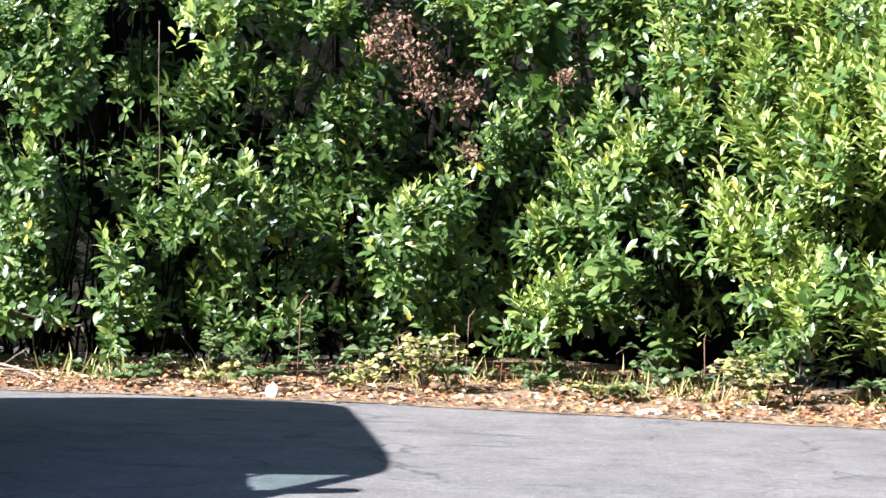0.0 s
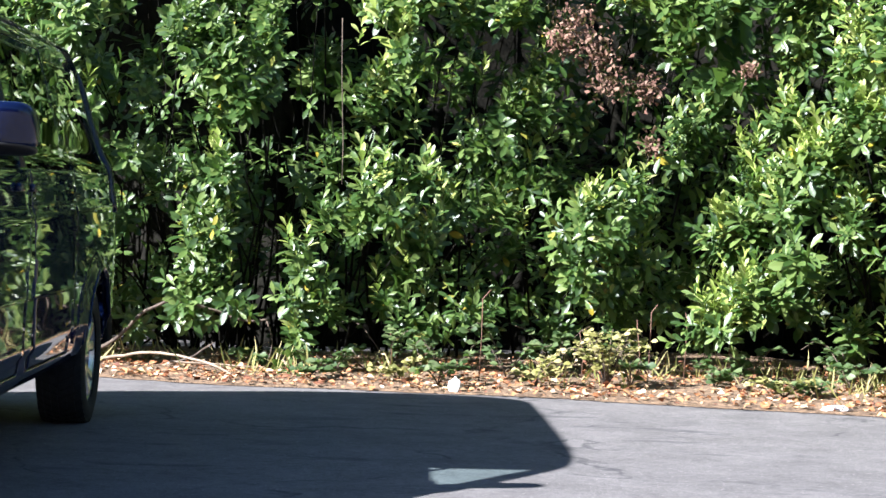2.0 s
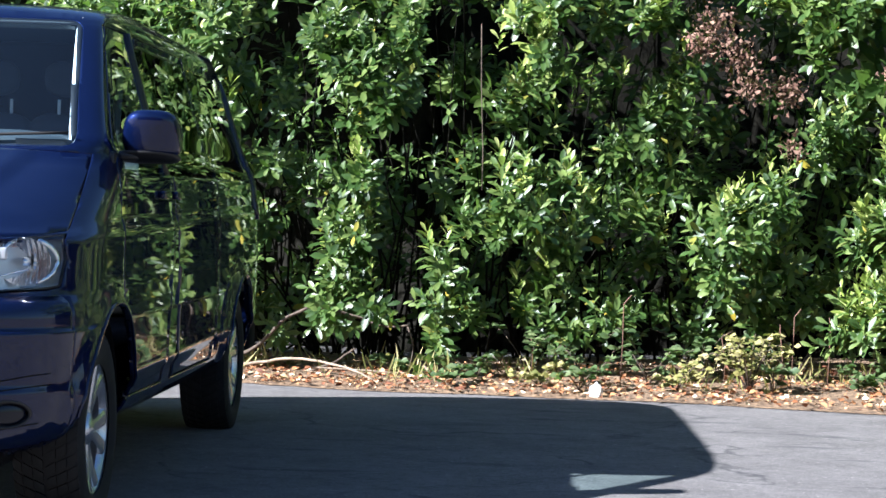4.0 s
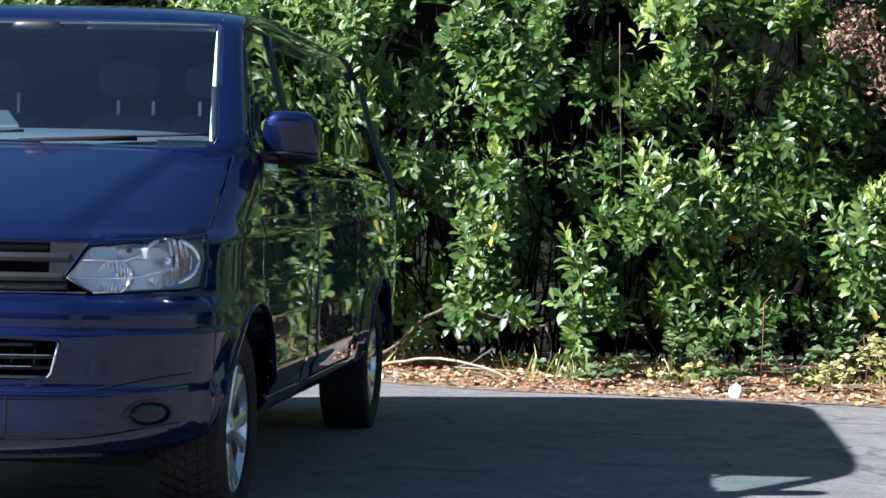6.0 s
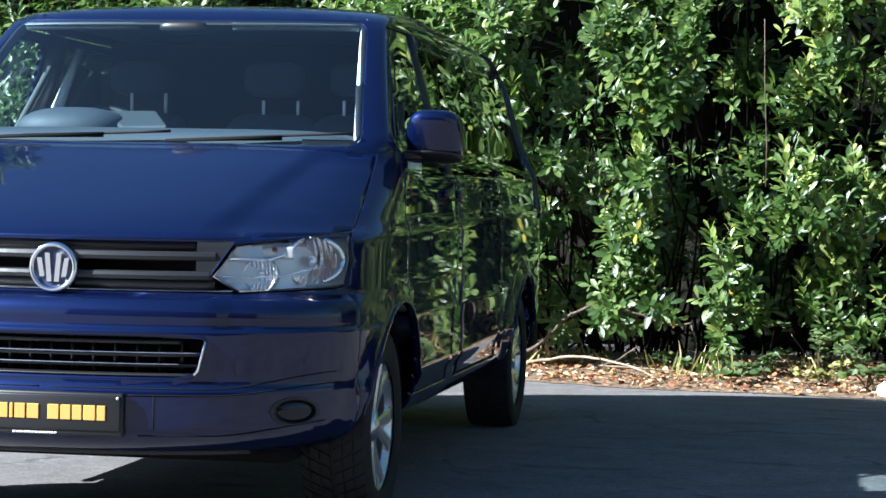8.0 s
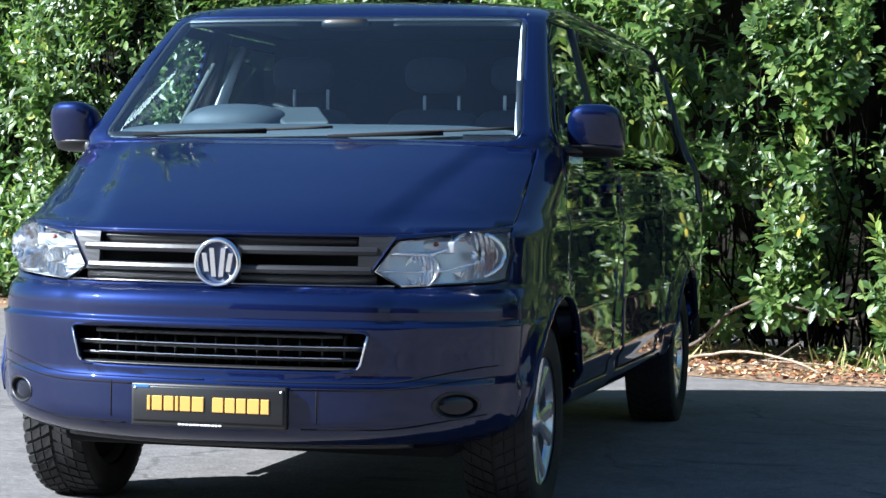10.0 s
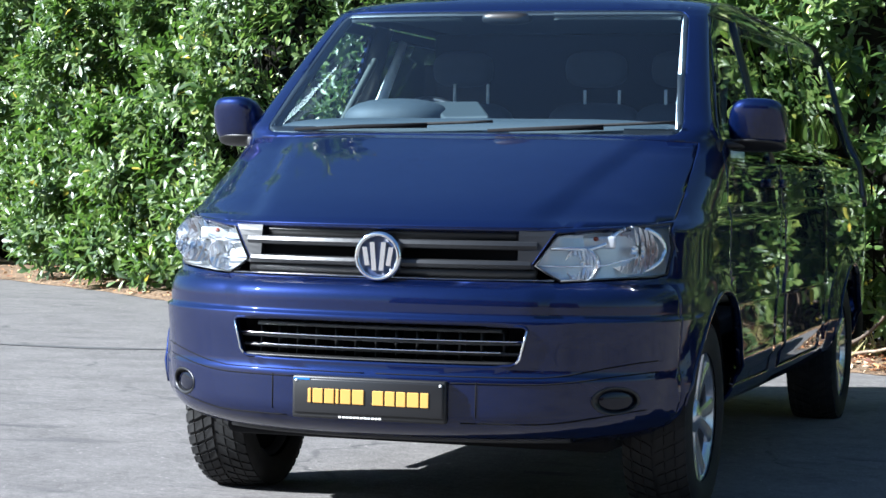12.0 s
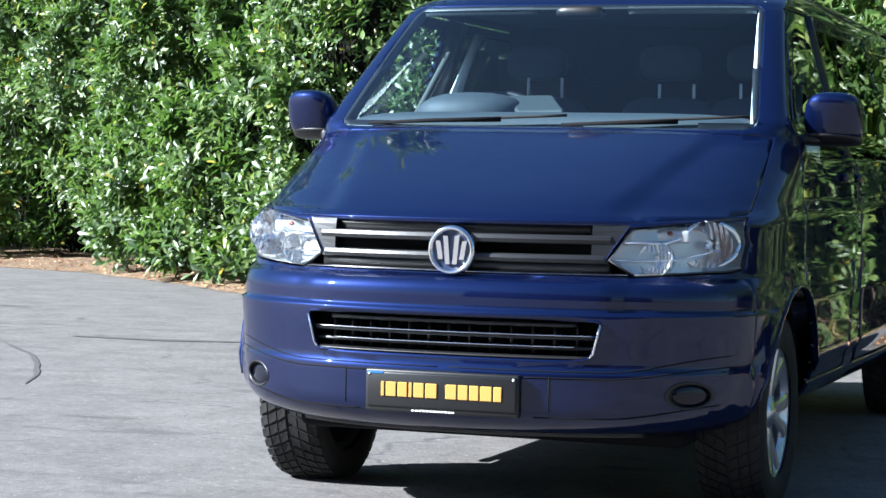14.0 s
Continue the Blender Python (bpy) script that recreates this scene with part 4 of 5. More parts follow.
for poly in ([(-0.572, 0.816), (0.572, 0.816), (0.487, 0.868), (-0.487, 0.868)], [(-0.487, 0.866), (0.487, 0.866), (0.560, 0.984), (-0.560, 0.984)]):
    bmesh.ops.delete(skin_bm, geom=cut(skin_bm, poly, XZ, lambda c: c.y < 0.5), context="FACES")
INTAKE = rounded([(-0.513, 0.678), (0.513, 0.678), (0.474, 0.550), (-0.474, 0.550)], 0.03)
bmesh.ops.delete(skin_bm, geom=cut(skin_bm, INTAKE, XZ, lambda c: c.y < 0.5), context="FACES")
for s, keep, _ in sides:
    oval = [(s * 0.760 + 0.062 * math.cos(a * math.pi / 10), 0.440 + 0.042 * math.sin(a * math.pi / 10)) for a in range(20)]
    fogs[s] = panel(skin_bm, oval, XZ, lambda c, s=s: c.y < 0.6 and c.x * s > 0, 0.004)
BONNET = [(-0.50, 0.987), (0.50, 0.987), (0.80, 1.006), (0.872, 1.022), (0.868, 1.10), (0.848, 1.287), (0.45, 1.304), (-0.45, 1.304), (-0.848, 1.287), (-0.868, 1.10), (-0.872, 1.022), (-0.80, 1.006)]
bonnet_bm = panel(skin_bm, BONNET, XZ, lambda c: c.y < 1.32 and c.z > 0.95, 0.0012)
for s, keep, _ in sides:
    bumper_cut = cut(skin_bm, [(-0.2, 0.2), (0.46, 0.2), (0.46, 0.811), (-0.2, 0.811)], YZ, lambda c, k=keep: abs(c.x) >= 0 and k(c))
bumper_bm = lift(skin_bm, [f for f in skin_bm.faces if f.calc_center_median().y < 0.46 and f.calc_center_median().z < 0.811])

win = {}
for s, keep, name in sides:
    k = lambda c, kk=keep: kk(c) and c.z > 1.15
    win[s] = (
        lift(skin_bm, cut(skin_bm, rounded([(1.17, 1.222), (2.03, 1.222), (2.03, 1.742), (1.69, 1.742)], 0.03), YZ, k)),
        lift(skin_bm, cut(skin_bm, rounded([(2.14, 1.226), (3.42, 1.236), (3.42, 1.742), (2.14, 1.742)], 0.05), YZ, k)),
        lift(skin_bm, cut(skin_bm, rounded([(3.50, 1.236), (4.66, 1.245), (4.56, 1.735), (3.50, 1.742)], 0.06), YZ, k)))
    body = lambda c, kk=keep: kk(c) and c.z < 1.80
    doors[s] = panel(skin_bm, [(1.35, 0.40), (2.19, 0.40), (2.19, 1.40), (2.10, 1.785), (1.63, 1.785), (1.15, 1.30), (1.11, 1.22), (1.13, 0.85)], YZ, body)
    slides[s] = panel(skin_bm, [(2.20, 0.40), (3.56, 0.40), (3.54, 0.9), (3.46, 1.785), (2.11, 1.785), (2.20, 1.40)], YZ, body)

sheet("body_shell", skin_bm, PAINT, VAN)
sheet("bonnet", bonnet_bm, PAINT, VAN)
bumper = sheet("front_bumper", bumper_bm, PAINT, VAN)


def pane(name, bm, material, parent, border, label=""):
    """A window pane with a black printed border."""
    ob = sheet(name, bm.copy(), material, parent, 0, label)
    rim = bm
    edge = [e for e in rim.edges if len(e.link_faces) == 1]
    edge_pts = np.array([(e.verts[0].co + e.verts[1].co) / 2 for e in edge])
    drop = []
    for f in rim.faces:
        c = np.array(f.calc_center_median())
        if np.min(np.linalg.norm(edge_pts - c, axis=1)) > border:
            drop.append(f)
    bmesh.ops.delete(rim, geom=drop, context="FACES")
    for v in rim.verts:
        v.co.x *= 0.997
        v.co.y += 0.005 if v.co.y < 1.9 and abs(v.co.x) < 0.75 else 0
    sheet("window_seal", rim, BLACK, ob, 0.002)
    return ob


pane("windscreen", screen_bm, SCREEN, VAN, 0.022)
for s, keep, name in sides:
    d = sheet("front_door", doors[s], PAINT, VAN)
    pane("door_window", win[s][0], SIDE_GLASS, d, 0.016)
    sl = sheet("sliding_door", slides[s], PAINT, VAN)
    pane("door_window", win[s][1], PRIVACY, sl, 0.02)
    pane("rear_side_window", win[s][2], PRIVACY, VAN, 0.02)
    # handles in dished recesses
    for base, hy in ((d, 1.99), (sl, 2.30)):
        x = side_x(hy, 1.15)
        h = soft_box((min(s * (x - 0.004), s * (x + 0.022)), hy - 0.09, 1.135), (max(s * (x - 0.004), s * (x + 0.022)), hy + 0.09, 1.168), 0.009)
        part("handle", h, PAINT, base)

# near-black boxes put in for the shade behind grille, lamps and arches
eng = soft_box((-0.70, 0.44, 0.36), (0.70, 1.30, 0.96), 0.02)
part("bay_shade_box", eng, DARK, VAN)
part("grille_shade_box", soft_box((-0.47, 0.19, 0.52), (0.47, 0.30, 0.985), 0.01), DARK, VAN)
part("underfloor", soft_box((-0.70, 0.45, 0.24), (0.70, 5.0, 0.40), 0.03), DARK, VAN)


# ---- grille, bumper details ----
def blob(lo, hi, n=3.0, seg=28, rings=16, shape=None):
    """A rounded-box shell between two corners."""
    vs, fs = [], []
    c, h = (Vector(lo) + Vector(hi)) / 2, (Vector(hi) - Vector(lo)) / 2
    sp = lambda v, e: math.copysign(abs(v) ** e, v)
    e = 2 / n
    for i in range(rings + 1):
        ph = -math.pi / 2 + math.pi * i / rings
        for k in range(seg):
            th = 2 * math.pi * k / seg
            p = Vector((sp(math.cos(ph), e) * sp(math.cos(th), e), sp(math.cos(ph), e) * sp(math.sin(th), e), sp(math.sin(ph), e)))
            q = Vector((c.x + p.x * h.x, c.y + p.y * h.y, c.z + p.z * h.z))
            vs.append(shape(q, p) if shape else q)
    for i in range(rings):
        for k in range(seg):
            fs.append((i * seg + k, i * seg + (k + 1) % seg, (i + 1) * seg + (k + 1) % seg, (i + 1) * seg + k))
    return vs, fs


FOG_GLASS = Mat("fog_glass", (0.004, 0.005, 0.012), 0.12, 0.0, Specular_IOR_Level=0.4).m


def strip_across(z0, z1, half, out, depth, n=30, x0=None):
    """A bar that follows the nose from side to side, between two heights."""
    bm = bmesh.new()
    rows = []
    xa = -half if x0 is None else x0
    for i in range(n + 1):
        x = xa + (half - xa) * i / n
        zc = (z0 + z1) / 2
        y = front_y(x, zc)
        rows.append([bm.verts.new(p) for p in ((x, y - out, z0 + 0.003), (x, y - out - 0.004, zc), (x, y - out, z1 - 0.003), (x, y - out + 0.005, z1), (x, y + depth, z1), (x, y + depth, z0), (x, y - out + 0.005, z0))])
    for a, b in zip(rows[:-1], rows[1:]):
        for k in range(7):
            bm.faces.new((a[k], a[(k + 1) % 7], b[(k + 1) % 7], b[k]))
    bm.faces.new(rows[0])
    bm.faces.new(rows[-1])
    return bm


grille = part("grille", strip_across(0.944, 0.986, 0.530, -0.05, 0.03), BLACK, VAN)
part("slat", strip_across(0.918, 0.947, 0.505, -0.002, 0.04), GREY, grille, "wide satin grey grille slat", False)
part("slat", strip_across(0.857, 0.884, 0.488, -0.002, 0.04), GREY, grille, "wide satin grey grille slat", False)
part("trim_strip", strip_across(0.818, 0.826, 0.56, 0.0, 0.02), CHROME, grille, "thin chrome strip")
part("air_guide", strip_across(0.826, 0.860, 0.50, -0.045, 0.02), BLACK, grille)
for s in (1, -1):
    bm = bmesh.new()
    rows = []
    for z in np.linspace(0.858, 0.982, 8):
        u = (z - 0.868) / (0.98 - 0.868)
        xo = 0.489 + 0.068 * max(u, 0) if u > 0 else 0.489 + 0.01
        xi = 0.447
        rows.append([bm.verts.new(p) for p in ((s * xi, front_y(xi, z) + 0.004, z), (s * xo, front_y(xo, z) + 0.002, z), (s * xo, front_y(xo, z) + 0.05, z), (s * xi, front_y(xi, z) + 0.05, z))])
    for a, b in zip(rows[:-1], rows[1:]):
        for k in range(4):
            bm.faces.new((a[k], a[(k + 1) % 4], b[(k + 1) % 4], b[k]))
    bm.faces.new(rows[0]), bm.faces.new(rows[-1])
    part("grille_cheek", bm, GREY, grille, "", False)

# round badge: chrome ring over a dark disc with plain slanted bars
by = front_y(0, 0.89) - 0.018


def ring_front(cx, cz, y, profile, seg=40, flat=1.0):
    """Revolved about the y axis; profile is (radius, y offset) rows."""
    vs, fs = [], []
    n = len(profile)
    for k in range(seg):
        a = 2 * math.pi * k / seg
        vs += [(cx + r * math.cos(a), y + dy, cz + r * flat * math.sin(a)) for r, dy in profile]
    for k in range(seg):
        k2 = (k + 1) % seg
        for i in range(n - 1):
            fs.append((k * n + i, k * n + i + 1, k2 * n + i + 1, k2 * n + i))
    return vs, fs


badge = part("badge", mesh_from("badge", *ring_front(0, 0.89, by, [(0.0, 0.004), (0.066, 0.004), (0.068, 0.0), (0.068, 0.03)]), Mat("badge_ground", (0.02, 0.03, 0.07), 0.3).m), None, VAN, "round chrome badge, plain")
part("badge_ring", mesh_from("badge_ring", *ring_front(0, 0.89, by, [(0.064, 0.004), (0.065, -0.008), (0.072, -0.012), (0.079, -0.008), (0.081, 0.004), (0.081, 0.03)]), CHROME), None, badge)
for xa, za, xb, zb in ((0.020, 0.046, 0.012, -0.046), (0.046, 0.030, 0.036, -0.030)):
    for m in (1, -1):
        lz = bmesh.new()
        fr = [lz.verts.new((m * x, by - 0.006, 0.89 + z)) for x, z in ((xa - 0.008, za), (xa + 0.008, za), (xb + 0.008, zb), (xb - 0.008, zb))]
        bk = [lz.verts.new(v.co + Vector((0, 0.012, 0))) for v in fr]
        lz.faces.new(fr), lz.faces.new(bk)
        for k in range(4):
            lz.faces.new((fr[k], fr[(k + 1) % 4], bk[(k + 1) % 4], bk[k]))
        part("badge_bar", lz, CHROME, badge, "", False)

# lower intake: near-black sheet for the shade in its depth, bars before it
intake = part("lower_intake", soft_box((-0.50, 0.16, 0.54), (0.50, 0.19, 0.69), 0.004), DARK, VAN)
part("intake_bar", strip_across(0.614, 0.628, 0.485, -0.020, 0.03), GREY, intake, "dark intake bar with bright edge")
part("intake_bar", strip_across(0.580, 0.592, 0.480, -0.030, 0.03), GREY, intake, "dark intake bar with bright edge")
part("intake_bar", strip_across(0.6265, 0.6295, 0.487, -0.016, 0.01), CHROME, intake, "thin chrome edge")
part("intake_bar", strip_across(0.5905, 0.5935, 0.42, -0.026, 0.01), CHROME, intake, "thin chrome edge")
part("intake_bar", strip_across(0.550, 0.562, 0.47, -0.004, 0.05), BLACK, intake)
part("intake_bar", strip_across(0.655, 0.668, 0.42, -0.045, 0.02), BLACK, intake)
for i in range(13):
    x = -0.42 + i * 0.07
    y = front_y(x, 0.61) + 0.045
    part("fin", soft_box((x - 0.003, y, 0.555), (x + 0.003, y + 0.06, 0.672), 0), BLACK, intake)
# bright rim of the intake, towards its ends and below
rim_pts = []
for x, z in INTAKE + INTAKE[:1]:
    rim_pts.append((x, front_y(x, z) - 0.001, z))
vs, fs = tube(rim_pts, 0.0055, 6)
part("intake_rim", mesh_from("intake_rim", vs, fs, PAINT), None, bumper)
for s in (1, -1):
    pts = [(s * x, front_y(x, z) - 0.004, z) for x, z in ((0.505, 0.665), (0.494, 0.62), (0.482, 0.572), (0.470, 0.558))]
    vs, fs = tube(pts, 0.004, 6)
    part("intake_edge", mesh_from("intake_edge", vs, fs, CHROME), None, intake)
# towing cover and lower spoiler
part("spoiler_lip", strip_across(0.290, 0.318, 0.60, -0.03, 0.12), BLACK, bumper)
# seams moulded in the bumper corners
for s in (1, -1):
    x = s * 0.35
    pts = [(x, front_y(x, z) - 0.0005, z) for z in (0.383, 0.44, 0.498)]
    vs, fs = tube(pts, 0.0022, 5)
    part("panel_seam", mesh_from("panel_seam", vs, fs, DARK), None, bumper)
    # lower lip, top of the lower panel, and the fold above it, all rising to the corners
    for za, rise, xa, xb in ((0.364, 0.045, 0.30, 0.84), (0.493, 0.036, 0.27, 0.87), (0.514, 0.052, 0.02, 0.87)):
        zz = lambda x: za + rise * smoothstep(0.52, 0.90, x)
        pts = [(s * x, front_y(x, zz(x)) - 0.0005, zz(x)) for x in np.linspace(xa, xb, 22)]
        vs, fs = tube(pts, 0.0022, 5)
        part("panel_seam", mesh_from("panel_seam", vs, fs, DARK), None, bumper)
    fogs[s].free()
    fx, fz = 0.760, 0.440
    prof = ((0.066, 0.046, -0.001), (0.062, 0.042, -0.005), (0.056, 0.037, 0.006), (0.050, 0.033, 0.022))
    vs, fs = [], []
    for rx, rz, dy in prof:
        for k in range(28):
            a = 2 * math.pi * k / 28
            x, z = fx + rx * math.cos(a), fz + rz * math.sin(a)
            vs.append((s * x, front_y(x, z) + dy, z))
    for i in range(len(prof) - 1):
        fs += [(i * 28 + k, i * 28 + (k + 1) % 28, (i + 1) * 28 + (k + 1) % 28, (i + 1) * 28 + k) for k in range(28)]
    fog = part("fog_lamp", mesh_from("fog_lamp", vs, fs, BLACK), None, VAN)
    vs, fs = blob((fx - 0.052, 0.010, fz - 0.034), (fx + 0.052, 0.036, fz + 0.034), 2.1, 28, 14, shape=lambda q, p, s=s: Vector((s * q.x, q.y + front_y(q.x, fz), q.z)))
    part("fog_lens", mesh_from("fog_lens", vs, fs, FOG_GLASS), None, fog)

# plate with its holder: dark with two words as plain bars
plate = part("number_plate", soft_box((-0.256, -0.006, 0.378), (0.256, 0.012, 0.491), 0.005), PLATE, VAN, "black plate with gold lettering")
part("plate_holder", soft_box((-0.263, 0.000, 0.362), (0.263, 0.03, 0.499), 0.006), BLACK, plate)
part("plate_band", soft_box((-0.255, -0.0075, 0.486), (-0.20, -0.0055, 0.4915), 0), BLUE_BAND, plate, "", False)
x = -0.205
for word in ((0.012, 0.036, 0.034, 0.012, 0.036, 0.040), (0.038, 0.034, 0.032, 0.040, 0.028)):
    for w in word:
        bar = soft_box((x, -0.010, 0.412), (x + w, -0.0055, 0.460), 0.002, 1)
        part("letter_bar", bar, YELLOW, plate, "", False)
        x += w + 0.0048
    x += 0.024
for i in range(12):
    part("small_print_bar", soft_box((-0.10 + i * 0.0125, -0.002, 0.3665), (-0.10 + i * 0.0125 + 0.009, 0.001, 0.372), 0), WHITE, plate, "", False)
for sx in (1, -1):
    part("screw", mesh_from("screw", *ring_front(sx * 0.247, 0.484, -0.008, [(0.0, 0.0), (0.004, 0.0), (0.005, 0.004)], 12), WHITE), None, plate)


# ---- headlamps ----
LAMP_HOUSING = Mat("lamp_housing", (0.55, 0.57, 0.6), 0.25, 0.5).m


def fluted(cx, cz, y, rx, rz, depth, flutes):
    """A reflector bowl pressed in upright flutes."""
    vs, fs = [], []
    nr, na = 12, 72
    for i in range(nr + 1):
        r = i / nr
        for k in range(na):
            a = 2 * math.pi * k / na
            u, w = r * math.cos(a), r * math.sin(a)
            vs.append((cx + rx * u, y + depth * (1 - r * r) + 0.007 * abs(math.sin(flutes * u)) * min(1, 3 * abs(u) + 0.2), cz + rz * w))
    for i in range(nr):
        for k in range(na):
            fs.append((i * na + k, i * na + (k + 1) % na, (i + 1) * na + (k + 1) % na, (i + 1) * na + k))
    return vs, fs


for s in (1, -1):
    lens_bm = lamps[s]
    house = lens_bm.copy()
    rim = [e for e in house.edges if len(e.link_faces) == 1]
    front = {v: v.co.copy() for e in rim for v in e.verts}
    for v in house.verts:
        k = min(max((abs(v.co.x) - 0.5) / 0.25, 0), 1)
        v.co.y += 0.03 + 0.04 * k
        v.co.x -= s * 0.02 * k
    twin = {v: house.verts.new(c + Vector((0, 0.003, 0))) for v, c in front.items()}
    for e in rim:
        a, b = e.verts
        house.faces.new((a, b, twin[b], twin[a]))
    lamp = sheet("headlamp", lens_bm, LENS, VAN, 0, "clear headlamp with chrome reflectors")
    lamp.visible_shadow = False
    part("housing", house, LAMP_HOUSING, lamp)
    # main bowl outside, projector inside
    cx, cz = s * 0.772, 0.922
    cy = front_y(abs(cx), cz) + 0.03
    part("reflector", mesh_from("reflector", *fluted(cx, cz, cy - 0.010, 0.090, 0.078, 0.07, 14), REFLECTOR), None, lamp)
    pts = [(cx + s * 0.088 * math.cos(a), 0, cz + 0.074 * math.sin(a)) for a in np.linspace(-1.15, 1.2, 14)]
    pts = [(x, front_y(abs(x), z) + 0.022, z) for x, _, z in pts]
    part("lamp_crescent", mesh_from("lamp_crescent", *tube(pts, 0.009, 6), REFLECTOR), None, lamp)
    part("bulb", mesh_from("bulb", *ring_front(cx, cz, cy + 0.0, [(0.0, 0.0), (0.012, 0.004), (0.016, 0.02), (0.012, 0.05)], 16), CHROME), None, lamp)
    cx, cz = s * 0.632, 0.874
    cy = front_y(abs(cx), cz) + 0.03
    part("projector_ring", mesh_from("projector_ring", *ring_front(cx, cz, cy - 0.01, [(0.050, 0.008), (0.053, 0.0), (0.056, 0.004), (0.057, 0.05)], 32), CHROME), None, lamp)
    part("inner_reflector", mesh_from("inner_reflector", *fluted(cx, cz, cy - 0.006, 0.050, 0.050, 0.03, 12), REFLECTOR), None, lamp)
    part("inner_bulb", mesh_from("inner_bulb", *ring_front(cx, cz, cy - 0.002, [(0.0, 0.0), (0.008, 0.003), (0.011, 0.02)], 14), CHROME), None, lamp)
    # indicator chamber
    xa, xb = s * 0.60, s * 0.735
    yi = front_y(0.66, 0.95) + 0.04
    part("indicator", soft_box((min(xa, xb), yi, 0.926), (max(xa, xb), yi + 0.02, 0.968), 0.008), LAMP_HOUSING, lamp)
    part("indicator_bulb", mesh_from("indicator_bulb", *ring_front(s * 0.67, 0.957, yi - 0.004, [(0.0, 0.0), (0.009, 0.003), (0.014, 0.010)], 14, 0.7), AMBER), None, lamp)
    # bright dividing strips
    for pts in (((0.540, 0.925), (0.66, 0.925), (0.70, 0.94), (0.728, 0.975), (0.75, 0.992)), ((0.505, 0.868), (0.60, 0.868), (0.70, 0.872), (0.79, 0.898))):
        rows = [(s * x, front_y(x, z) + 0.018, z) for x, z in pts]
        vs, fs = tube(rows, 0.0075 if pts[0][1] > 0.9 else 0.0035, 6)
        part("divider", mesh_from("divider", vs, fs, REFLECTOR), None, lamp)
    # dark seal round the lens
    poly = grow([(s * x, z) for x, z in LAMP], -0.004)
    pts = [(x, front_y(abs(x), z) + 0.003, z) for x, z in poly + poly[:1]]
    vs, fs = tube(pts, 0.004, 6)
    part("seal", mesh_from("seal", vs, fs, BLACK), None, lamp)


# ---- mirrors ----
for s in (1, -1):
    def mould(q, p, s=s):
        x = q.x
        # narrower above, swept back at the outside
        x2 = 0.93 + (abs(x) - 0.93) * (1 - 0.10 * max(p.z, 0)) + 0.012 * max(p.z, 0)
        return Vector((s * x2, q.y + 0.30 * max(x2 - 1.0, 0) - 0.03 * p.z, q.z))
    vs, fs = blob((0.915, 1.185, 1.272), (1.124, 1.34, 1.455), 3.4, shape=mould)
    mirror = part("wing_mirror", mesh_from("wing_mirror", vs, fs, PAINT), None, VAN)
    vs, fs = blob((0.885, 1.222, 1.262), (1.116, 1.335, 1.312), 3.0, shape=mould)
    part("mirror_base", mesh_from("mirror_base", vs, fs, BLACK), None, mirror)
    vs, fs = blob((0.85, 1.215, 1.268), (0.985, 1.30, 1.306), 3.0, shape=lambda q, p, s=s: Vector((s * q.x, q.y, q.z)))
    part("arm", mesh_from("arm", vs, fs, BLACK), None, mirror)
    vs, fs = blob((0.945, 1.338, 1.315), (1.095, 1.348, 1.425), 4.0, shape=mould)
    part("glass", mesh_from("glass", vs, fs, CHROME), None, mirror)
    # triangular corner blank at the foot of the pillar
    part("corner_blank", soft_box((min(s * 0.885, s * 0.915), 1.10, 1.235), (max(s * 0.885, s * 0.915), 1.30, 1.30), 0.01), BLACK, mirror)

# ---- wipers ----
for pts in (((-0.66, 0.0), (-0.40, 0.012), (-0.14, 0.018)), ((0.10, 0.0), (0.35, 0.010), (0.52, 0.016))):
    rows = []
    for x, dz in pts:
        z = 1.322 + dz
        rows.append((x, front_y(x, z) - 0.018, z))
    wiper = part("wiper", mesh_from("wiper", *tube(rows, [0.006, 0.008, 0.010], 6), DARK), None, VAN)
    x0, x1 = pts[0][0], pts[2][0]
    rows = [(x, front_y(x, 1.335) - 0.006, 1.316 + 0.022 * (x - x0) / (x1 - x0) + 0.008) for x in np.linspace(x0 + 0.02, x1 + 0.25, 8)]
    part("blade", mesh_from("blade", *tube(rows, 0.0055, 6), RUBBER), None, wiper)
# scuttle panel below the glass
part("scuttle", strip_across(1.300, 1.312, 0.80, -0.02, 0.03), BLACK, VAN)

# ---- wheels ----
TYRE = [(-0.105, 0.225), (-0.118, 0.250), (-0.120, 0.285), (-0.112, 0.318), (-0.098, 0.331), (-0.05, 0.335), (0.0, 0.336), (0.05, 0.335), (0.098, 0.331), (0.112, 0.318), (0.120, 0.285), (0.118, 0.250), (0.105, 0.225)]


def tyre_mesh():
    return mesh_from("tyre", *lathe(TYRE, 64), RUBBER)


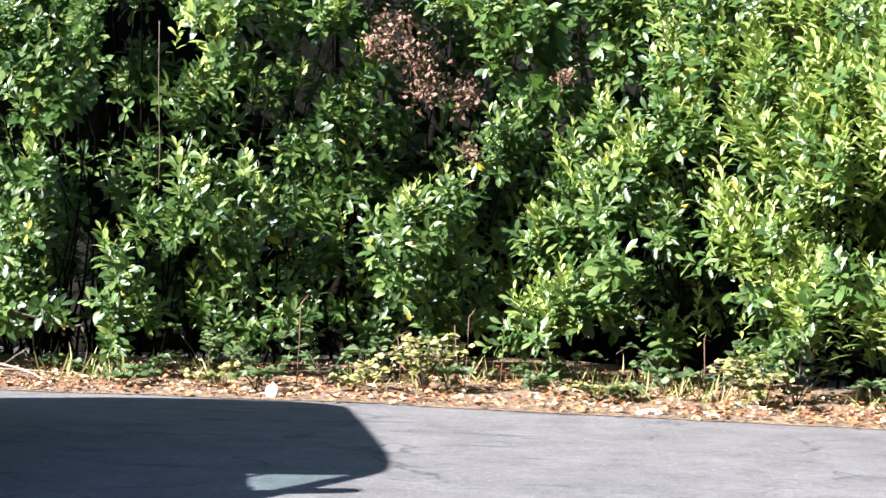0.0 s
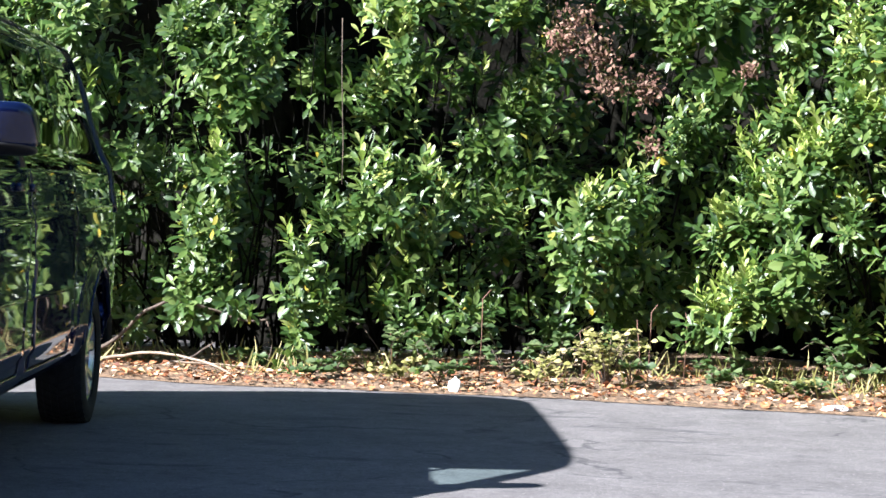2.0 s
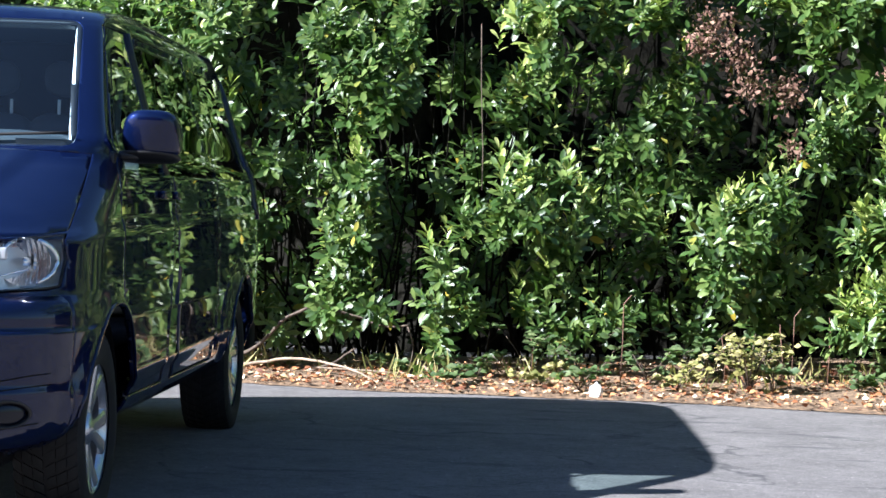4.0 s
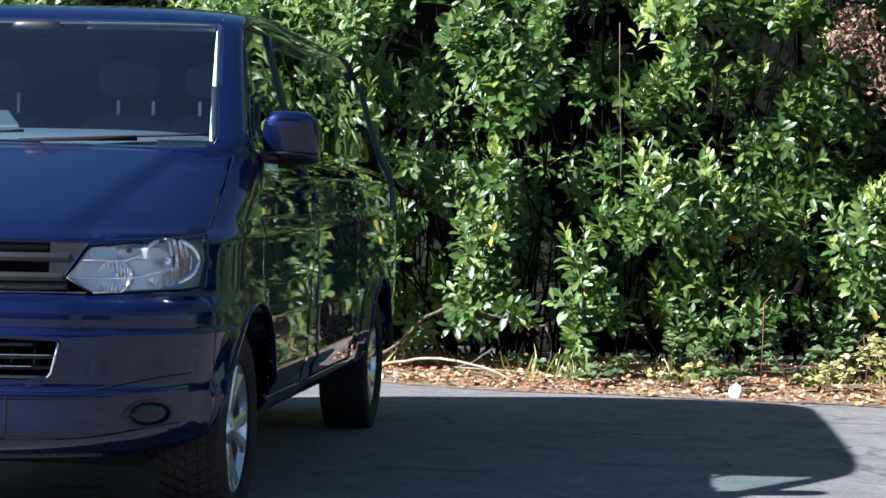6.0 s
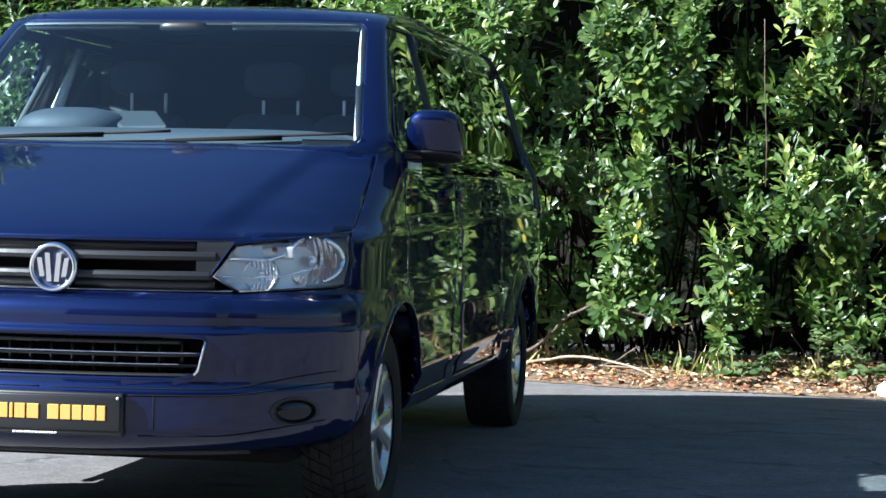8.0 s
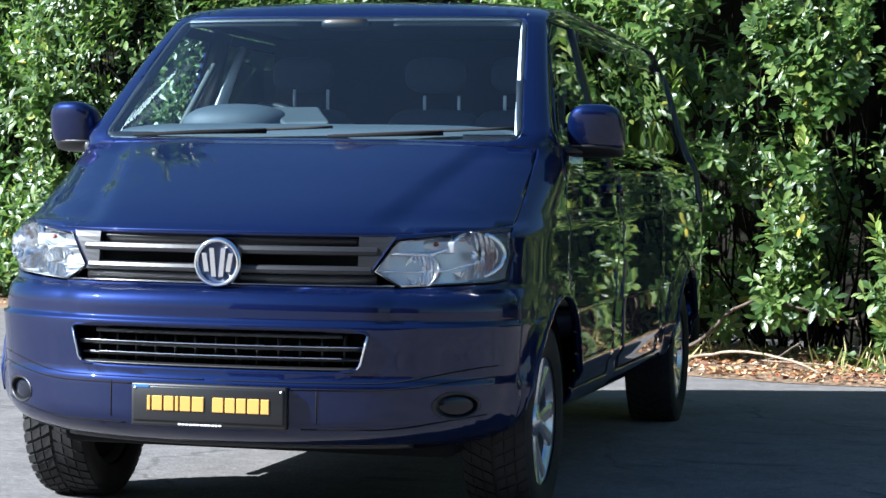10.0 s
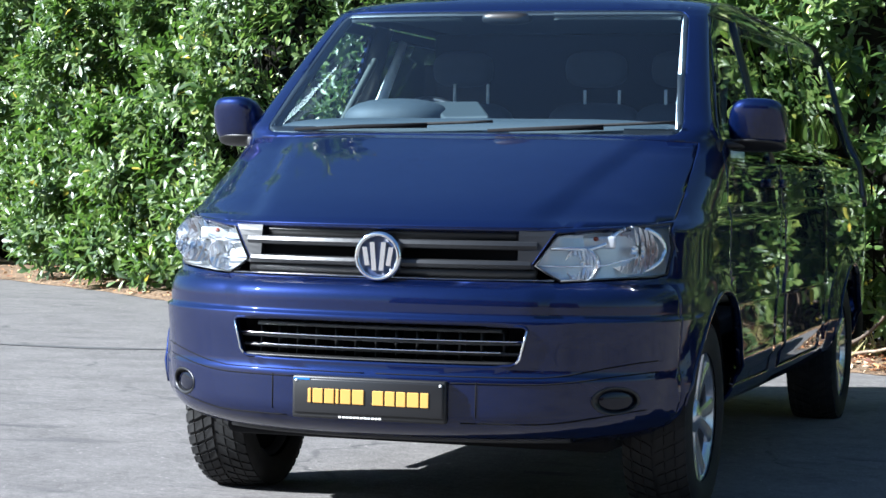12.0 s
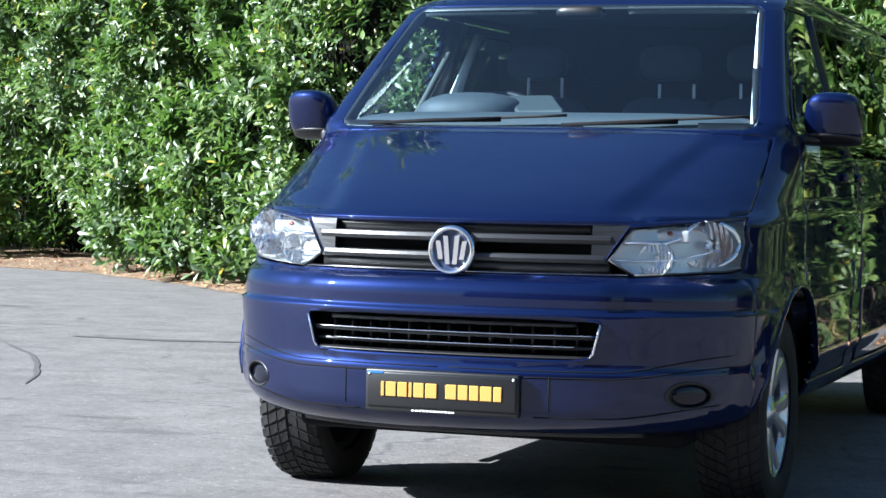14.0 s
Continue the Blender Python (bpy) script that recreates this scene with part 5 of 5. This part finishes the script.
def tread_mesh():
    """Slanted tread blocks, in a herringbone."""
    vs, fs = [], []
    n = 46
    for k in range(n):
        for side in (-1, 1):
            for lane in range(3):
                xa, xb = 0.006 + lane * 0.036, 0.006 + lane * 0.036 + 0.031
                base = len(vs)
                ph = (k + 0.5 * (side > 0)) * 2 * math.pi / n
                for dr in (0.0, 0.0085):
                    for x, da in ((xa, 0.0), (xb, 0.05), (xb, 0.05 + 0.098), (xa, 0.098)):
                        drop = 0.004 * (x / 0.1) ** 2 + (0.006 if x > 0.1 else 0)
                        a = ph + da + lane * 0.05
                        r = 0.334 + dr - drop
                        vs.append((side * x, r * math.sin(a), r * math.cos(a)))
                fs += [tuple(base + i for i in f) for f in ((4, 5, 6, 7), (0, 1, 5, 4), (1, 2, 6, 5), (2, 3, 7, 6), (3, 0, 4, 7))]
    return mesh_from("tread", vs, fs, RUBBER, False)


def rim_mesh():
    prof = [(0.070, 0.204), (0.085, 0.214), (0.094, 0.226), (0.100, 0.231), (0.100, 0.237), (0.094, 0.238)]
    return mesh_from("rim", *lathe(prof, 64), ALLOY)


def spoke_mesh(k, twin):
    """One of ten narrow spokes, in pairs, dished in towards the hub."""
    bm = bmesh.new()
    a0 = 2 * math.pi * k / 5
    a_hub, a_rim = a0 + twin * 0.10, a0 + twin * 0.25
    rows = []
    for i in range(7):
        u = i / 6
        r = 0.045 + 0.172 * u
        a = a_hub + (a_rim - a_hub) * u
        hw = (0.040 + 0.020 * u) / 2
        x = 0.078 + 0.018 * u ** 1.5
        c = Vector((x, r * math.sin(a), r * math.cos(a)))
        t = Vector((0, math.cos(a), -math.sin(a)))
        rows.append([bm.verts.new(c + t * w + Vector((dx, 0, 0))) for w, dx in ((-hw, -0.03), (-hw, -0.006), (-hw * 0.55, 0.0), (hw * 0.55, 0.0), (hw, -0.006), (hw, -0.03))])
    for p, q in zip(rows[:-1], rows[1:]):
        for j in range(6):
            bm.faces.new((p[j], p[(j + 1) % 6], q[(j + 1) % 6], q[j]))
    bm.faces.new(rows[0]), bm.faces.new(rows[-1])
    return bm


wheel_parts = dict(tyre=tyre_mesh(), tread=tread_mesh(), rim=rim_mesh())
# barrel darker than the rim: shade between spokes put into its colour
wheel_parts["barrel"] = mesh_from("barrel", *lathe([(-0.09, 0.222), (-0.085, 0.205), (0.05, 0.198), (0.072, 0.204)], 48), Mat("shaded_barrel", (0.09, 0.09, 0.1), 0.5, 0.6).m)
wheel_parts["hub_cap"] = mesh_from("hub_cap", *lathe([(0.096, 0.0), (0.095, 0.022), (0.090, 0.030), (0.082, 0.056), (0.03, 0.06)], 28), ALLOY)
wheel_parts["brake_disc"] = mesh_from("brake_disc", *lathe([(-0.02, 0.05), (-0.02, 0.165), (0.004, 0.165), (0.004, 0.05)], 40), STEEL)
# near-black disc added for the shade behind the spokes
wheel_parts["back_shade_disc"] = mesh_from("back_shade_disc", *lathe([(-0.06, 0.03), (-0.06, 0.215)], 40), DARK)
spokes = []
for k in range(5):
    for twin in (-1, 1):
        bm = spoke_mesh(k, twin)
        bmesh.ops.recalc_face_normals(bm, faces=bm.faces)
        me = bpy.data.meshes.new("spoke")
        bm.to_mesh(me)
        bm.free()
        me.materials.append(ALLOY)
        spokes.append(me)
for s in (1, -1):
    for wy, steer in ((0.918, 0.0), (4.308, 0.0)):
        hub = new("wheel")
        hub.parent = VAN
        hub.matrix_basis = pose(s * 0.806, wy, 0.331, 17 + 31 * wy, 0, 0) if s > 0 else pose(s * 0.806, wy, 0.331, 50 - 20 * wy, 0, 180)
        for nm, me in wheel_parts.items():
            part(nm, me, None, hub)
        for me in spokes:
            part("spoke", me, None, hub)
        # arch liner and painted lip
        bm = bmesh.new()
        R = 0.43
        prev = None
        for a in range(1, 18):
            th = math.radians(a * 10)
            row = [bm.verts.new((s * x, wy + R * math.cos(th), 0.335 + R * math.sin(th))) for x in (0.56, 0.90)]
            if prev:
                bm.faces.new((prev[0], prev[1], row[1], row[0]))
            prev = row
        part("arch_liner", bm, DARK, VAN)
        rr = 0.438
        pts = []
        for a in range(3, 35):
            th = math.radians(a * 5)
            y, z = wy + rr * math.cos(th), 0.335 + rr * math.sin(th)
            pts.append((s * (side_x(y, z) + 0.001), y, z))
        part("arch_lip", mesh_from("arch_lip", *tube(pts, 0.007, 8), PAINT), None, VAN)

# ---- cabin ----
POST = Mat("bright_post", (0.8, 0.82, 0.82), 0.25, 0.2).m
part("cabin_floor", soft_box((-0.78, 1.3, 0.55), (0.78, 5.05, 0.62), 0.01), TRIM, VAN)
# partition near-black so no sun patch shows, edges added to close the gaps
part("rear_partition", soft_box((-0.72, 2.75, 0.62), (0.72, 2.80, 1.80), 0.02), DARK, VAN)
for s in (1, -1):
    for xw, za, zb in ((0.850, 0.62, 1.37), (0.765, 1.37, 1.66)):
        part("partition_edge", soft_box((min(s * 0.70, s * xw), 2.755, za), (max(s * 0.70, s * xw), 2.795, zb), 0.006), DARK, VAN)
part("sensor_housing", mesh_from("sensor_housing", *blob((-0.11, 1.475, 1.745), (0.09, 1.56, 1.795), 3.0, 20, 10), BLACK), None, VAN)
part("roof_lining", soft_box((-0.66, 1.72, 1.80), (0.66, 4.9, 1.82), 0.008), TRIM, VAN)


vs, fs = blob((-0.82, 0.98, 1.02), (0.82, 1.50, 1.372), 6.0, 48, 16)
dash = part("dashboard", mesh_from("dashboard", vs, fs, DASH), None, VAN)
vs, fs = blob((-0.585, 1.14, 1.28), (-0.145, 1.46, 1.452), 2.3, 28, 12)
part("instrument_cowl", mesh_from("instrument_cowl", vs, fs, DASH), None, dash)
# flat sloping lid of the storage tray beside the instruments
bm = bmesh.new()
lid = [bm.verts.new(q) for q in ((-0.150, 1.18, 1.378), (0.030, 1.18, 1.384), (-0.070, 1.36, 1.446), (-0.275, 1.36, 1.444))]
foot = [bm.verts.new((v.co.x, v.co.y, 1.33)) for v in lid]
bm.faces.new(lid), bm.faces.new(foot[::-1])
for k in range(4):
    bm.faces.new((lid[k], lid[(k + 1) % 4], foot[(k + 1) % 4], foot[k]))
bmesh.ops.bevel(bm, geom=bm.edges[:] + bm.verts[:], offset=0.008, segments=2, profile=0.5, affect="EDGES")
part("tray_lid", bm, Mat("tray_grey", (0.038, 0.046, 0.046), 0.6).m, dash, "paler grey flat lid", False)
for xa, xb in ((-0.665, -0.185), (0.182, 0.665)):
    part("sun_visor", strip_across(1.762, 1.789, xb, -0.035, 0.02, 16, xa), LINING, VAN, "folded grey sun visor")
wheel_pts = [(-0.37 + 0.185 * math.cos(a), 1.58 + 0.09 * math.sin(a), 1.30 + 0.16 * math.sin(a)) for a in np.linspace(0, 2 * math.pi, 33)]
sw = part("steering_wheel", mesh_from("steering_wheel", *tube(wheel_pts, 0.016, 8), BLACK), None, VAN)
part("steering_boss", mesh_from("steering_boss", *blob((-0.45, 1.52, 1.24), (-0.29, 1.60, 1.36), 2.6, 18, 10), BLACK), None, sw)
for xs, w in ((-0.37, 0.27), (0.20, 0.24), (0.56, 0.24)):
    seat = part("seat", mesh_from("seat", *blob((xs - w, 1.62, 0.78), (xs + w, 2.12, 0.95), 4.5, 24, 10), SEAT), None, VAN)
    part("backrest", mesh_from("backrest", *blob((xs - w * 0.9, 2.02, 0.92), (xs + w * 0.9, 2.17, 1.47), 4.0, 24, 12), SEAT), None, seat)
    part("headrest", mesh_from("headrest", *blob((xs - 0.13, 2.05, 1.53), (xs + 0.13, 2.15, 1.68), 3.0, 20, 10), SEAT), None, seat)
for x, top in ((-0.381, 1.541), (-0.237, 1.541), (0.175, 1.517), (0.318, 1.517), (0.509, 1.519)):
    part("headrest_post", mesh_from("headrest_post", *tube([(x, 2.02, 1.46), (x, 2.02, top)], 0.0066, 10), POST), None, VAN)
# pillar linings
for s in (1, -1):
    rows = []
    for z in np.linspace(1.30, 1.80, 9):
        u = (z - 1.30) / 0.5
        x = 0.795 - 0.105 * u
        rows.append((s * (x - 0.012), front_y(x, z) + 0.035, z))
    # pale on the left alone, the sun on it put into the colour
    part("pillar_trim", mesh_from("pillar_trim", *tube(rows, 0.017, 8), PALE_TRIM if s > 0 else TRIM), None, VAN)
    # right-hand trim set inboard so that the sun reaches it
    xs, ya = (0.785, 2.14) if s > 0 else (0.700, 1.98)
    rows = [(s * (xs - 0.03 * u), ya + 0.21 * u, 1.44 + 0.28 * u) for u in np.linspace(-0.8, 1.0, 8)]
    part("pillar_trim", mesh_from("pillar_trim", *tube(rows, [0.032, 0.030, 0.028, 0.025, 0.022, 0.020, 0.018, 0.017], 8), PALE_TRIM), None, VAN)
    rows = [(s * (0.782 - 0.05 * u), 1.80 + 0.35 * u, 1.392 + 0.345 * u) for u in np.linspace(-0.3, 1.0, 7)]
    part("door_lining", mesh_from("door_lining", *tube(rows, 0.016, 8), LINING), None, VAN)
for s in (1, -1):
    rows = [(s * (side_x(2.085, z) - 0.035), 2.085, z) for z in np.linspace(1.22, 1.78, 7)]
    part("pillar_lining", mesh_from("pillar_lining", *tube(rows, 0.05, 8), BLACK), None, VAN)
for s in (1, -1):
    # rear pillar, standing a little proud of the side
    rows = [(s * (side_x(4.98, z) - 0.020 - 0.03 * smoothstep(1.70, 1.80, z)), 5.02 - 0.05 * (z - 1.0), z) for z in np.linspace(1.04, 1.79, 14)]
    part("rear_pillar", mesh_from("rear_pillar", *tube(rows, 0.036, 10), PAINT), None, VAN)
part("rear_bumper", soft_box((-0.90, 5.02, 0.34), (0.90, 5.24, 0.50), 0.03), DARK, VAN)
